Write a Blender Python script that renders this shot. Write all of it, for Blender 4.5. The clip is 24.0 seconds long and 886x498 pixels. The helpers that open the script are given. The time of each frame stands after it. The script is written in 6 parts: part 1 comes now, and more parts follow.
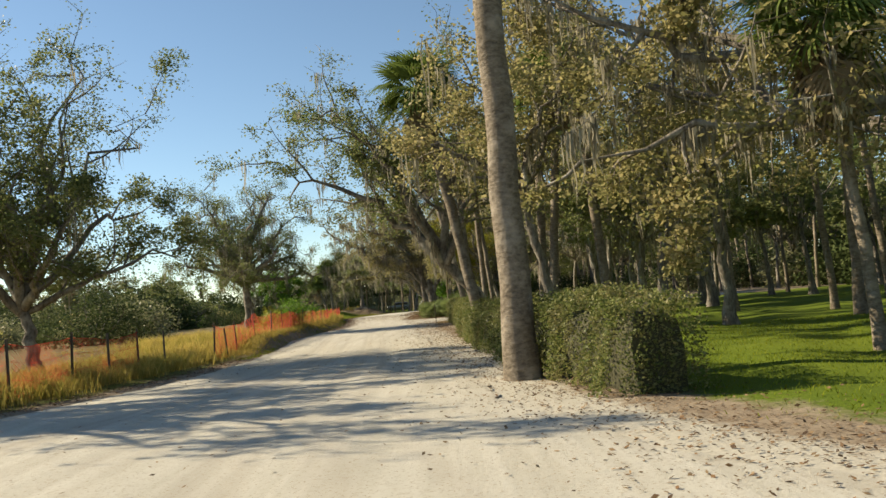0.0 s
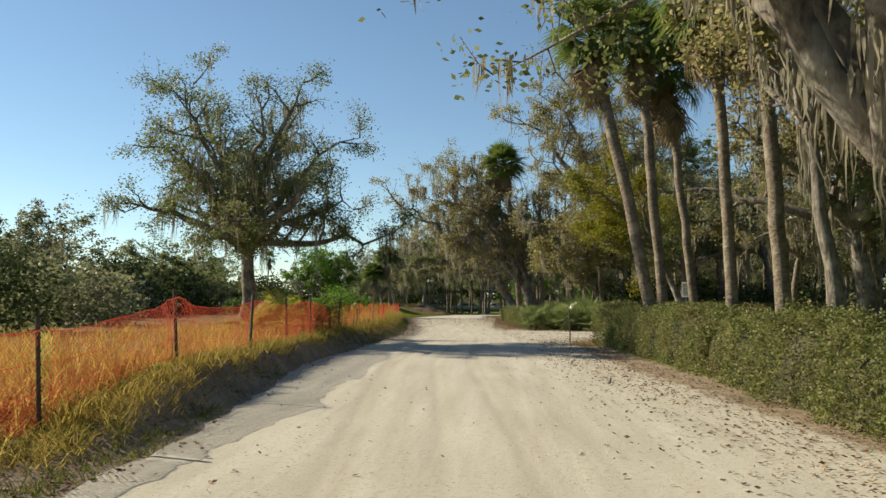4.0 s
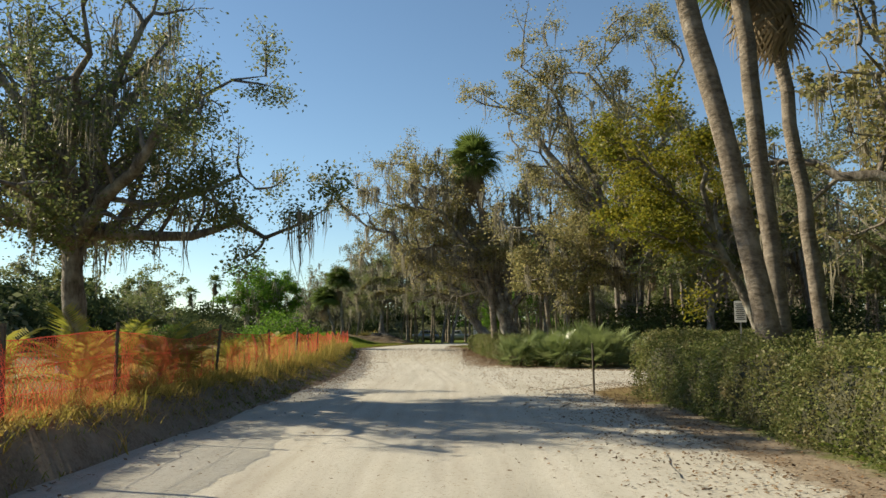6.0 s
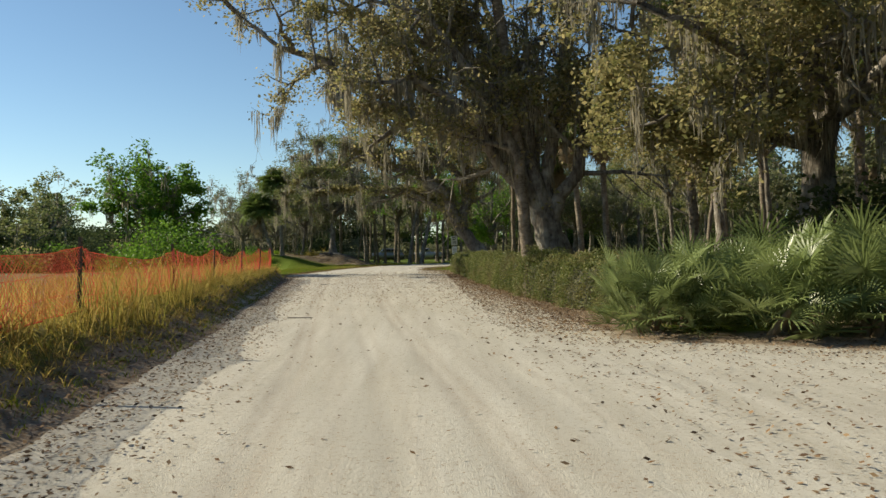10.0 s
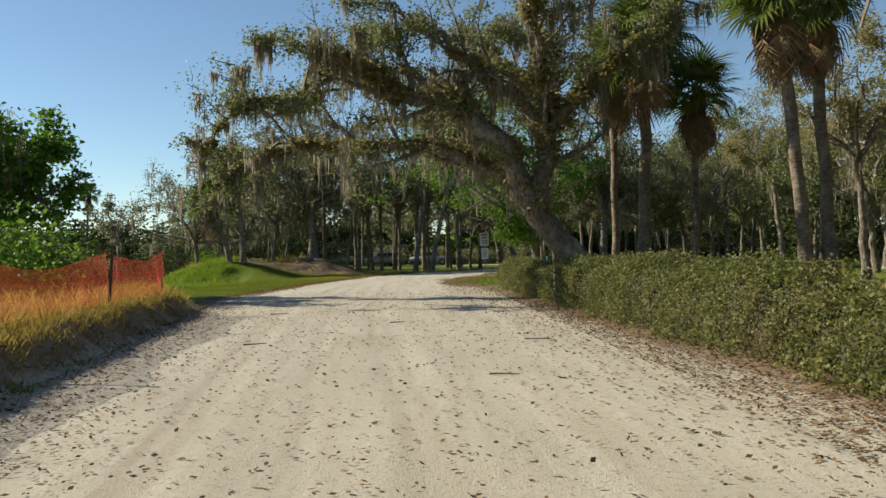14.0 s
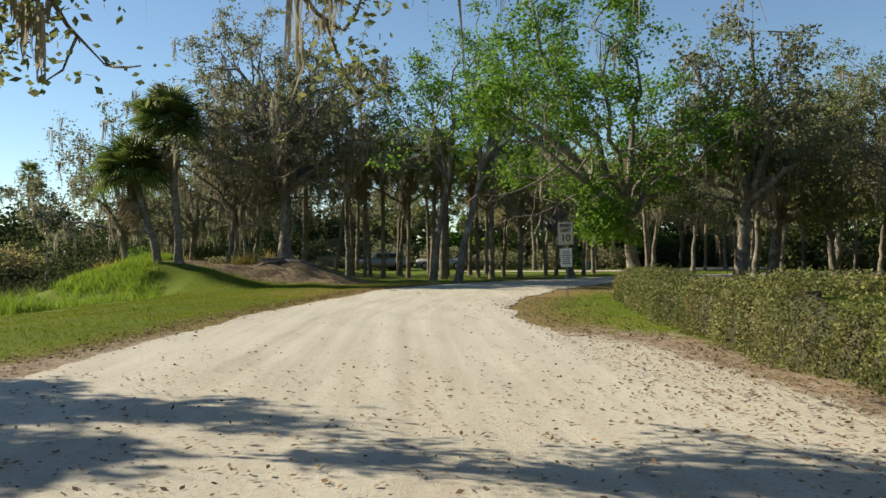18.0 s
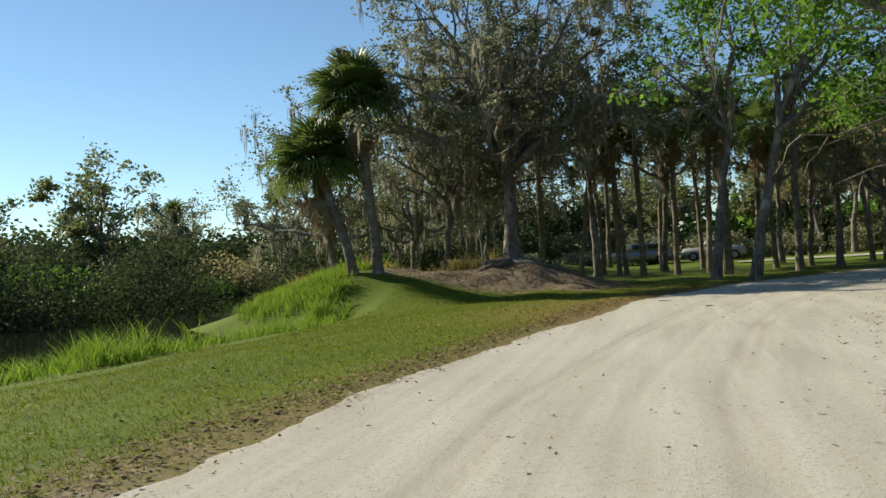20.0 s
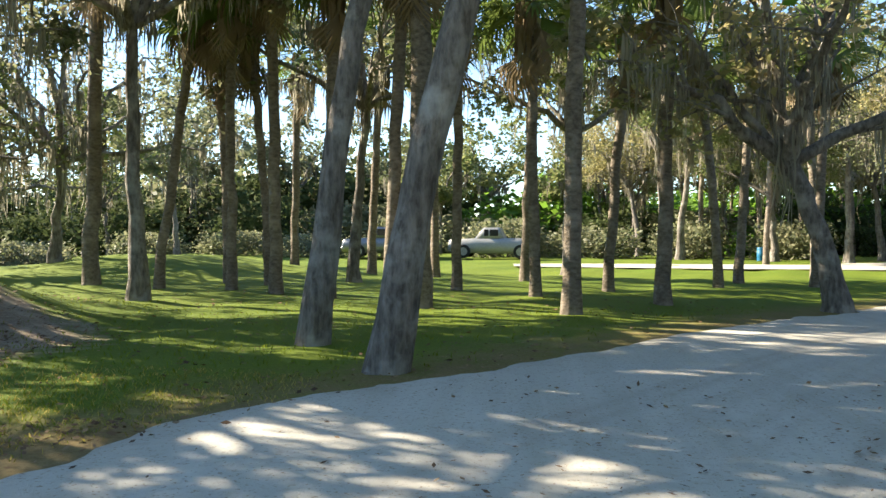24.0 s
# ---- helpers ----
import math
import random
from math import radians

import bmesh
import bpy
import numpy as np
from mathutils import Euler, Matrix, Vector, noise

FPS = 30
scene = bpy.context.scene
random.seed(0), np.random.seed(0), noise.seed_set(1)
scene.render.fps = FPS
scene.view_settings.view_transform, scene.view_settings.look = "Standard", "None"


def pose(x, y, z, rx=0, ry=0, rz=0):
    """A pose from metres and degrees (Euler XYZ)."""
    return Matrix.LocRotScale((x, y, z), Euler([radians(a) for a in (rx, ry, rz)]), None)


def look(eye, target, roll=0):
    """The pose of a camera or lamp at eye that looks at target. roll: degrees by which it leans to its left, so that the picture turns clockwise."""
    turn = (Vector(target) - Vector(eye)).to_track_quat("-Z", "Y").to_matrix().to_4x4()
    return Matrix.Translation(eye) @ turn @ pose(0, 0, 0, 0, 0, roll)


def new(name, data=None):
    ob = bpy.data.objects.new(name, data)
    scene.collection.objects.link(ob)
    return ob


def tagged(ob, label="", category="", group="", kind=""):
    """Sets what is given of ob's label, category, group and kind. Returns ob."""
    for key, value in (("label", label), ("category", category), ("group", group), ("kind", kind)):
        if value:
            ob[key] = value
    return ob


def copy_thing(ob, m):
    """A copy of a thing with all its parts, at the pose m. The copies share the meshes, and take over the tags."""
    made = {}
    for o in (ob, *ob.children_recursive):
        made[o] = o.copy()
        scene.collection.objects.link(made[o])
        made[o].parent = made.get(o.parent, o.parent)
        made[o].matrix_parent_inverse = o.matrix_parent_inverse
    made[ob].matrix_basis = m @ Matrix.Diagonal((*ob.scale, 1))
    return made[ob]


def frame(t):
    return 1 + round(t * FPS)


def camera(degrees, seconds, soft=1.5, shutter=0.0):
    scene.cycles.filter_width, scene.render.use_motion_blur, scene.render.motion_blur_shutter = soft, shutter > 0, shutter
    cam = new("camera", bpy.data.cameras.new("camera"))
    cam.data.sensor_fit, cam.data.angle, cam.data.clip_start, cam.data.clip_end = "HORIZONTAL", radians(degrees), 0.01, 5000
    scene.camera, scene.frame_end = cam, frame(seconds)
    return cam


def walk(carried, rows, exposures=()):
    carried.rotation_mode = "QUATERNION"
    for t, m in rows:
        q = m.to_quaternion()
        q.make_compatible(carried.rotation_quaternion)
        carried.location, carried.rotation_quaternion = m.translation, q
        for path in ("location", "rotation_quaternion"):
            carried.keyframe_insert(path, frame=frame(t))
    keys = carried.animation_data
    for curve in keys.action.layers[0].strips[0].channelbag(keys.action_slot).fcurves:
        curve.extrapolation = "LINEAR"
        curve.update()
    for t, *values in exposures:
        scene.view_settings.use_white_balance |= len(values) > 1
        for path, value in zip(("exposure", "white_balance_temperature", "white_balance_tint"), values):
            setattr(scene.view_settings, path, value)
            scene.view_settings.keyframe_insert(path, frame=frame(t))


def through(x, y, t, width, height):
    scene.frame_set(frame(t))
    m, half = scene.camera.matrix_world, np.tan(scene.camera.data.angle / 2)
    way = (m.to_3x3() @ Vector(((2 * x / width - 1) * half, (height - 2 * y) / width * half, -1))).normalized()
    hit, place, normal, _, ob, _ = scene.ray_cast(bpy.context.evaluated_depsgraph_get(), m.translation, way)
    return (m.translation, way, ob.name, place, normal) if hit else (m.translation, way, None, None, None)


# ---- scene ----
cam = camera(57.9, 24.0, 1.5)
PATH = [
    (0, (0.066, 0.016, 1.291), (0.065, 2.012, 1.418), -4.8),
    (0.5, (-0.587, 2.518, 1.27), (-0.557, 4.515, 1.382), -4.3),
    (1, (-1.079, 4.909, 1.271), (-1.047, 6.907, 1.37), -2.7),
    (1.5, (-1.658, 7.407, 1.263), (-1.593, 9.404, 1.345), -1.3),
    (2, (-2.118, 9.768, 1.277), (-2.046, 11.766, 1.34), 0.5),
    (2.5, (-2.456, 12.145, 1.294), (-2.58, 14.141, 1.342), 0.7),
    (4.5, (-3.127, 22.828, 1.288), (-3.276, 24.816, 1.448), 0.1),
    (5, (-3.268, 25.303, 1.303), (-3.376, 27.293, 1.468), 0.2),
    (5.5, (-3.386, 27.763, 1.302), (-3.474, 29.752, 1.498), -0.1),
    (6, (-3.531, 30.254, 1.337), (-3.582, 32.243, 1.543), -0.1),
    (6.5, (-3.669, 32.765, 1.313), (-3.709, 34.755, 1.509), -0.1),
    (7, (-3.805, 35.224, 1.281), (-3.835, 37.216, 1.457), -0.3),
    (7.5, (-3.957, 37.585, 1.269), (-3.968, 39.579, 1.428), 0.2),
    (8, (-4.14, 40.261, 1.246), (-4.134, 42.257, 1.38), 0.3),
    (8.5, (-4.277, 42.747, 1.251), (-4.256, 44.746, 1.315), -0.1),
    (9, (-4.453, 45.283, 1.276), (-4.419, 47.283, 1.31), -0.6),
    (9.5, (-4.536, 47.77, 1.257), (-4.491, 49.77, 1.278), -0.5),
    (10, (-4.733, 50.178, 1.246), (-4.685, 52.177, 1.249), -0.9),
    (10.5, (-4.916, 52.791, 1.245), (-4.86, 54.79, 1.227), -1.1),
    (11, (-5.119, 55.208, 1.26), (-5.091, 57.208, 1.24), -0.3),
    (11.5, (-5.273, 57.723, 1.315), (-5.251, 59.723, 1.283), -0.0),
    (13.5, (-5.874, 66.571, 1.239), (-5.816, 68.571, 1.225), -1.5),
    (14, (-6.132, 68.893, 1.255), (-6.06, 70.892, 1.267), -1.4),
    (14.5, (-6.333, 71.31, 1.301), (-6.248, 73.307, 1.36), -1.8),
    (15, (-6.456, 73.543, 1.287), (-6.343, 75.539, 1.355), -0.7),
    (15.5, (-6.631, 75.78, 1.288), (-6.492, 77.774, 1.352), -0.6),
    (16, (-6.79, 78.032, 1.3), (-6.646, 80.026, 1.356), -0.3),
    (16.5, (-6.955, 80.217, 1.327), (-6.819, 82.212, 1.371), -0.2),
    (17, (-7.107, 82.303, 1.347), (-6.983, 84.298, 1.379), -0.3),
    (17.5, (-7.174, 84.437, 1.313), (-7.073, 86.435, 1.332), -0.2),
    (19.5, (-7.654, 93.662, 1.282), (-7.832, 95.654, 1.303), -4.9),
    (20, (-7.707, 96.255, 1.326), (-8.243, 98.181, 1.353), -3.7),
    (20.5, (-7.617, 98.807, 1.295), (-8.394, 100.65, 1.316), 2.0),
    (21, (-7.42, 101.329, 1.299), (-8.281, 103.134, 1.286), 2.5),
    (21.5, (-7.087, 103.915, 1.319), (-7.935, 105.726, 1.288), 2.5),
    (22, (-6.754, 106.513, 1.285), (-7.564, 108.341, 1.234), 2.2),
    (22.5, (-6.316, 109.068, 1.267), (-6.89, 110.983, 1.208), 2.2),
    (23, (-5.561, 111.583, 1.302), (-5.957, 113.542, 1.243), 1.5),
    (23.5, (-4.799, 114.094, 1.295), (-5.108, 116.07, 1.272), 1.0),
    (24, (-3.889, 116.773, 1.298), (-4.041, 118.767, 1.258), 0.3),
]
walk(cam, [(t, look(eye, target, roll)) for t, eye, target, roll in PATH], [(0, 0.85, 7400, 4), (1, 0.88, 7200, 3), (2, 0.92, 7300, 4), (5, 0.55, 6950, 2), (7, 0.88, 6900, 3), (8, 0.58, 6650, 2), (10, 0.5, 6800, 2), (11, 0.42, 6800, 2), (14, 0.52, 6850, 4), (17, 0.74, 7050, 5), (20, 0.58, 6500, 1), (22, 0.33, 6550, 2), (23, 1.3, 6500, 3), (24, 2.15, 6600, 7)])

# ---------------------------------------------------------------- light
SUN_WAY = Vector((-0.953, 0.302, 0.60)).normalized()
world = bpy.data.worlds.new("sky")
scene.world = world
world.use_nodes = True
wn = world.node_tree
sky = wn.nodes.new("ShaderNodeTexSky")
sky.sky_type, sky.sun_disc = "NISHITA", False
sky.sun_elevation, sky.sun_rotation = radians(31), radians(-72.4)
sky.air_density, sky.dust_density, sky.ozone_density, sky.altitude = 1.0, 0.05, 3.0, 900
wn.links.new(sky.outputs[0], wn.nodes["Background"].inputs[0])
wn.nodes["Background"].inputs[1].default_value = 0.09
sun = new("sun", bpy.data.lights.new("sun", "SUN"))
sun.data.energy, sun.data.angle, sun.data.color = 5.0, radians(0.53), (1.0, 0.88, 0.72)
sun.matrix_world = look((0, 0, 60), Vector((0, 0, 60)) - SUN_WAY)

# ---------------------------------------------------------------- materials


def material(name):
    m = bpy.data.materials.new(name)
    m.use_nodes = True
    m.node_tree.nodes.clear()
    out = m.node_tree.nodes.new("ShaderNodeOutputMaterial")
    return m, m.node_tree, out


def node(tree, kind, links=(), **values):
    n = tree.nodes.new(kind)
    for key, value in values.items():
        if key == "op":
            n.operation = value
        elif key == "blend":
            n.blend_type = value
        elif key == "attr":
            n.attribute_name = value
    for socket, source in links:
        if isinstance(source, (int, float, tuple)):
            n.inputs[socket].default_value = source
        else:
            tree.links.new(source, n.inputs[socket])
    return n


def rgb(c):
    return (c[0], c[1], c[2], 1.0)


def noise_of(tree, scale, detail=4.0, rough=0.55, stretch=None, world_space=True):
    co = node(tree, "ShaderNodeNewGeometry").outputs["Position"] if world_space else node(tree, "ShaderNodeTexCoord").outputs["Object"]
    if stretch:
        co = node(tree, "ShaderNodeVectorMath", [(0, co), (1, stretch)], op="MULTIPLY").outputs[0]
    return node(tree, "ShaderNodeTexNoise", [("Vector", co), ("Scale", scale), ("Detail", detail), ("Roughness", rough)]).outputs[0]


def ramp(tree, fac, lo, hi):
    return node(tree, "ShaderNodeMapRange", [(0, fac), (1, lo), (2, hi)]).outputs[0]


def mix(tree, fac, a, b, blend="MIX"):
    n = tree.nodes.new("ShaderNodeMix")
    n.data_type, n.blend_type = "RGBA", blend
    for socket, source in ((0, fac), (6, a), (7, b)):
        if isinstance(source, (int, float)):
            n.inputs[socket].default_value = source
        elif isinstance(source, tuple):
            n.inputs[socket].default_value = rgb(source)
        else:
            tree.links.new(source, n.inputs[socket])
    return n.outputs[2]


def bump(tree, height, strength, distance):
    return node(tree, "ShaderNodeBump", [("Strength", strength), ("Distance", distance), ("Height", height)]).outputs[0]


def surface(tree, out, colour, rough, normal=None, metal=0.0, spec=0.4):
    p = node(tree, "ShaderNodeBsdfPrincipled", [("Roughness", rough), ("Metallic", metal), ("Specular IOR Level", spec)])
    if isinstance(colour, tuple):
        p.inputs["Base Color"].default_value = rgb(colour)
    else:
        tree.links.new(colour, p.inputs["Base Color"])
    if normal:
        tree.links.new(normal, p.inputs["Normal"])
    tree.links.new(p.outputs[0], out.inputs[0])
    return p


def plain(name, a, b, scale, rough=0.7, relief=0.3, fine=40.0, metal=0.0, stretch=None, world_space=False, depth=0.01):
    m, t, out = material(name)
    big, small = noise_of(t, scale, 4, 0.6, stretch, world_space), noise_of(t, fine, 5, 0.6, stretch, world_space)
    col = mix(t, ramp(t, big, 0.35, 0.65), a, b)
    col = mix(t, ramp(t, small, 0.3, 0.75), col, tuple(0.55 * v for v in a))
    both = node(t, "ShaderNodeMath", [(0, big), (1, small)], op="ADD").outputs[0]
    surface(t, out, col, rough, bump(t, both, relief, depth), metal)
    return m


def leafy(name, colours, through=0.35, gloss=0.45, shine=0.12, withered=None):
    """Leaves: each one takes its own tint, and lets some light through."""
    m, t, out = material(name)
    pick = node(t, "ShaderNodeNewGeometry").outputs["Random Per Island"]
    col = t.nodes.new("ShaderNodeValToRGB")
    t.links.new(pick, col.inputs[0])
    els = col.color_ramp.elements
    while len(els) < len(colours):
        els.new(0.5)
    for k, c in enumerate(colours):
        els[k].position, els[k].color = k / max(1, len(colours) - 1), rgb(c)
    patch = ramp(t, noise_of(t, 0.55, 2), 0.3, 0.7)
    shade = mix(t, patch, col.outputs[0], mix(t, 0.5, col.outputs[0], colours[-1]))
    if withered:
        shade = mix(t, ramp(t, noise_of(t, 1.7, 4, 0.65), 0.5, 0.72), shade, withered)
        shade = mix(t, ramp(t, noise_of(t, 0.9, 3, 0.6), 0.48, 0.75), shade, colours[0])
    p = node(t, "ShaderNodeBsdfPrincipled", [("Roughness", gloss), ("Specular IOR Level", shine)])
    t.links.new(shade, p.inputs["Base Color"])
    tr = node(t, "ShaderNodeBsdfTranslucent")
    t.links.new(shade, tr.inputs[0])
    t.links.new(node(t, "ShaderNodeMixShader", [(0, through), (1, p.outputs[0]), (2, tr.outputs[0])]).outputs[0], out.inputs[0])
    return m


def sand_material():
    m, t, out = material("pale_sand")
    wide, streak = noise_of(t, 0.35, 5, 0.6), noise_of(t, 1.0, 5, 0.6, (3.2, 0.12, 1.0))
    fine, grit = noise_of(t, 14, 6, 0.7), noise_of(t, 90, 3, 0.7)
    col = mix(t, ramp(t, wide, 0.3, 0.7), (0.415, 0.388, 0.325), (0.495, 0.47, 0.405))
    col = mix(t, ramp(t, streak, 0.42, 0.68), col, (0.53, 0.505, 0.44))
    col = mix(t, ramp(t, fine, 0.52, 0.8), col, (0.385, 0.335, 0.265))
    edge = node(t, "ShaderNodeAttribute", attr="edge").outputs["Fac"]
    dirt = node(t, "ShaderNodeMath", [(0, edge), (1, noise_of(t, 1.6, 6, 0.7))], op="ADD").outputs[0]
    rut = node(t, "ShaderNodeAttribute", attr="rut").outputs["Fac"]
    worn = node(t, "ShaderNodeMath", [(0, rut), (1, ramp(t, noise_of(t, 1.3, 5, 0.7, (1.0, 0.3, 1.0)), 0.25, 0.7))], op="MULTIPLY").outputs[0]
    col = mix(t, worn, col, (0.375, 0.335, 0.28))
    speck = noise_of(t, 38, 3, 0.6)
    col = mix(t, ramp(t, speck, 0.58, 0.72), col, (0.26, 0.2, 0.14))
    col = mix(t, ramp(t, dirt, 1.25, 1.8), col, (0.36, 0.31, 0.245))
    h = node(t, "ShaderNodeMath", [(0, fine), (1, streak)], op="ADD").outputs[0]
    h = node(t, "ShaderNodeMath", [(0, h), (1, grit)], op="ADD").outputs[0]
    surface(t, out, col, 0.95, bump(t, h, 0.45, 0.022), spec=0.1)
    return m


def ground_material():
    """Lawn, dry grass, bare earth with leaf litter, by two sheets of weights and by noise."""
    m, t, out = material("lawn_and_litter")
    bare = node(t, "ShaderNodeAttribute", attr="bare").outputs["Fac"]
    dry = node(t, "ShaderNodeAttribute", attr="dry").outputs["Fac"]
    wide, mid, fine = noise_of(t, 0.22, 4), noise_of(t, 2.2, 6, 0.7), noise_of(t, 26, 5, 0.75)
    green = mix(t, ramp(t, wide, 0.3, 0.7), (0.105, 0.16, 0.013), (0.17, 0.212, 0.02))
    green = mix(t, ramp(t, fine, 0.3, 0.75), green, (0.055, 0.085, 0.008))
    straw = mix(t, ramp(t, fine, 0.3, 0.7), (0.26, 0.19, 0.085), (0.13, 0.095, 0.04))
    k = node(t, "ShaderNodeMath", [(0, dry), (1, mid)], op="ADD").outputs[0]
    col = mix(t, ramp(t, k, 0.75, 1.25), green, straw)
    earth = mix(t, ramp(t, fine, 0.35, 0.65), (0.30, 0.24, 0.175), (0.16, 0.118, 0.08))
    earth = mix(t, ramp(t, mid, 0.45, 0.7), earth, (0.35, 0.285, 0.21))
    k = node(t, "ShaderNodeMath", [(0, bare), (1, mid)], op="ADD").outputs[0]
    col = mix(t, ramp(t, k, 0.85, 1.15), col, earth)
    sandy = node(t, "ShaderNodeAttribute", attr="sandy").outputs["Fac"]
    k = node(t, "ShaderNodeMath", [(0, sandy), (1, noise_of(t, 3.0, 6, 0.7))], op="ADD").outputs[0]
    pale = mix(t, ramp(t, fine, 0.3, 0.75), (0.5, 0.47, 0.40), (0.40, 0.365, 0.30))
    col = mix(t, ramp(t, k, 0.9, 1.1), col, pale)
    h = node(t, "ShaderNodeMath", [(0, fine), (1, mid)], op="ADD").outputs[0]
    surface(t, out, col, 0.9, bump(t, h, 0.6, 0.022), spec=0.15)
    return m


def bark_material(name, dark, light, lichen, ring=False):
    m, t, out = material(name)
    s = (1.0, 1.0, 1.9) if ring else (1.0, 1.0, 0.28)
    ridges, small = noise_of(t, 9 if ring else 14, 6, 0.65, s, False), noise_of(t, 2.2, 4, 0.6, None, False)
    col = mix(t, ramp(t, ridges, 0.35, 0.65), dark, light)
    col = mix(t, ramp(t, small, 0.5, 0.72), col, lichen)
    surface(t, out, col, 0.9, bump(t, ridges, 0.9, 0.05), spec=0.15)
    return m


def water_material():
    m, t, out = material("still_dark_water")
    surface(t, out, (0.012, 0.014, 0.008), 0.06, bump(t, noise_of(t, 1.2, 3), 0.15, 0.02), spec=0.5)
    return m


SAND, GROUND, WATER = sand_material(), ground_material(), water_material()
OAK_BARK = bark_material("oak_bark", (0.085, 0.072, 0.058), (0.25, 0.22, 0.185), (0.40, 0.38, 0.33))
PALM_BARK = bark_material("palm_bark", (0.11, 0.088, 0.065), (0.26, 0.215, 0.165), (0.36, 0.31, 0.25), True)
OAK_LEAF = leafy("oak_leaf", [(0.075, 0.115, 0.035), (0.135, 0.18, 0.06), (0.195, 0.225, 0.08), (0.235, 0.235, 0.10)], 0.48)
DULL_LEAF = leafy("greyish_oak_leaf", [(0.08, 0.105, 0.05), (0.14, 0.17, 0.08), (0.205, 0.22, 0.11), (0.265, 0.25, 0.15)], 0.48)
BROWN_LEAF = leafy("browning_leaf", [(0.15, 0.155, 0.065), (0.31, 0.27, 0.125), (0.46, 0.375, 0.20), (0.23, 0.235, 0.085)], 0.58)
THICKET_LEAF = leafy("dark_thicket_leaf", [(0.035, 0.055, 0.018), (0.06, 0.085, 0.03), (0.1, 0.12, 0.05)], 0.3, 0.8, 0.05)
GREEN_LEAF = leafy("fresh_green_leaf", [(0.0625, 0.138, 0.0175), (0.125, 0.25, 0.0312), (0.2, 0.338, 0.0438), (0.1, 0.188, 0.0275)], 0.5)
YELLOW_LEAF = leafy("yellowing_leaf", [(0.13, 0.15, 0.02), (0.29, 0.26, 0.03), (0.35, 0.27, 0.035), (0.12, 0.16, 0.025)], 0.5)
HEDGE_LEAF = leafy("hedge_leaf", [(0.07, 0.098, 0.025), (0.15, 0.18, 0.05), (0.25, 0.262, 0.085), (0.35, 0.32, 0.15), (0.11, 0.14, 0.036)], 0.42, 0.5, 0.2, (0.26, 0.2, 0.11))
PALM_LEAF = leafy("palm_frond_leaf", [(0.05, 0.085, 0.024), (0.10, 0.155, 0.036), (0.17, 0.205, 0.055)], 0.4, 0.4)
PALMETTO_LEAF = leafy("palmetto_leaf", [(0.07, 0.115, 0.03), (0.15, 0.205, 0.06), (0.30, 0.33, 0.15)], 0.35, 0.32, 0.4)
DEAD_FROND = leafy("dead_frond", [(0.12, 0.09, 0.055), (0.22, 0.16, 0.095), (0.30, 0.24, 0.15)], 0.2, 0.7)
MOSS = leafy("grey_hanging_moss", [(0.17, 0.155, 0.11), (0.29, 0.265, 0.2), (0.42, 0.385, 0.30)], 0.5, 0.9)
LITTER = leafy("fallen_leaf", [(0.10, 0.06, 0.035), (0.24, 0.145, 0.075), (0.36, 0.25, 0.14), (0.16, 0.10, 0.06), (0.07, 0.045, 0.03)], 0.05, 0.8)
TALL_GRASS = leafy("tall_dry_grass", [(0.27, 0.235, 0.05), (0.5, 0.36, 0.10), (0.58, 0.43, 0.15), (0.24, 0.24, 0.045)], 0.58, 0.7)
MARSH_GRASS = leafy("marsh_grass", [(0.12, 0.24, 0.02), (0.2, 0.32, 0.03), (0.28, 0.36, 0.05)], 0.45, 0.6)
LAWN_BLADE = leafy("lawn_blade", [(0.10, 0.16, 0.010), (0.155, 0.215, 0.013), (0.22, 0.235, 0.022)], 0.4, 0.7)
NET = leafy("orange_plastic_net", [(0.40, 0.062, 0.042), (0.50, 0.09, 0.052)], 0.42, 0.5)
# Dark brownish green for the shell that fills a hedge behind its leaves.
HEDGE_CORE = plain("dark_hedge_core", (0.055, 0.055, 0.028), (0.085, 0.08, 0.04), 4, 0.9)
RUST_STEEL = plain("dull_steel_post", (0.10, 0.085, 0.07), (0.16, 0.13, 0.10), 6, 0.6, metal=0.4)
SIGN_WHITE = plain("weathered_white_sign", (0.80, 0.79, 0.75), (0.86, 0.85, 0.82), 3, 0.5, 0.05)
SIGN_GREY = plain("weathered_cream_sign", (0.55, 0.50, 0.38), (0.62, 0.58, 0.46), 3, 0.5, 0.05)
INK = plain("faded_black_ink", (0.05, 0.045, 0.04), (0.08, 0.07, 0.06), 8, 0.7, 0.05)
GALV = plain("galvanised_steel", (0.38, 0.38, 0.37), (0.5, 0.5, 0.48), 6, 0.45, 0.1, metal=0.6)

# ---------------------------------------------------------------- mesh helpers


def mesh_of(name, verts, faces, mat, smooth=False):
    """A mesh from arrays: faces is a list of index arrays, each (n, 3) or (n, 4)."""
    me = bpy.data.meshes.new(name)
    verts = np.asarray(verts, np.float32).reshape(-1, 3)
    faces = [np.asarray(f, np.int32) for f in faces if len(f)]
    sizes = np.concatenate([np.full(len(f), f.shape[1], np.int32) for f in faces])
    flat = np.concatenate([f.ravel() for f in faces])
    me.vertices.add(len(verts))
    me.vertices.foreach_set("co", verts.ravel())
    me.loops.add(len(flat))
    me.loops.foreach_set("vertex_index", flat)
    me.polygons.add(len(sizes))
    me.polygons.foreach_set("loop_start", np.r_[0, np.cumsum(sizes)[:-1]].astype(np.int32))
    if smooth:
        me.polygons.foreach_set("use_smooth", np.ones(len(sizes), bool))
    me.update(calc_edges=True)
    me.materials.append(mat)
    return me


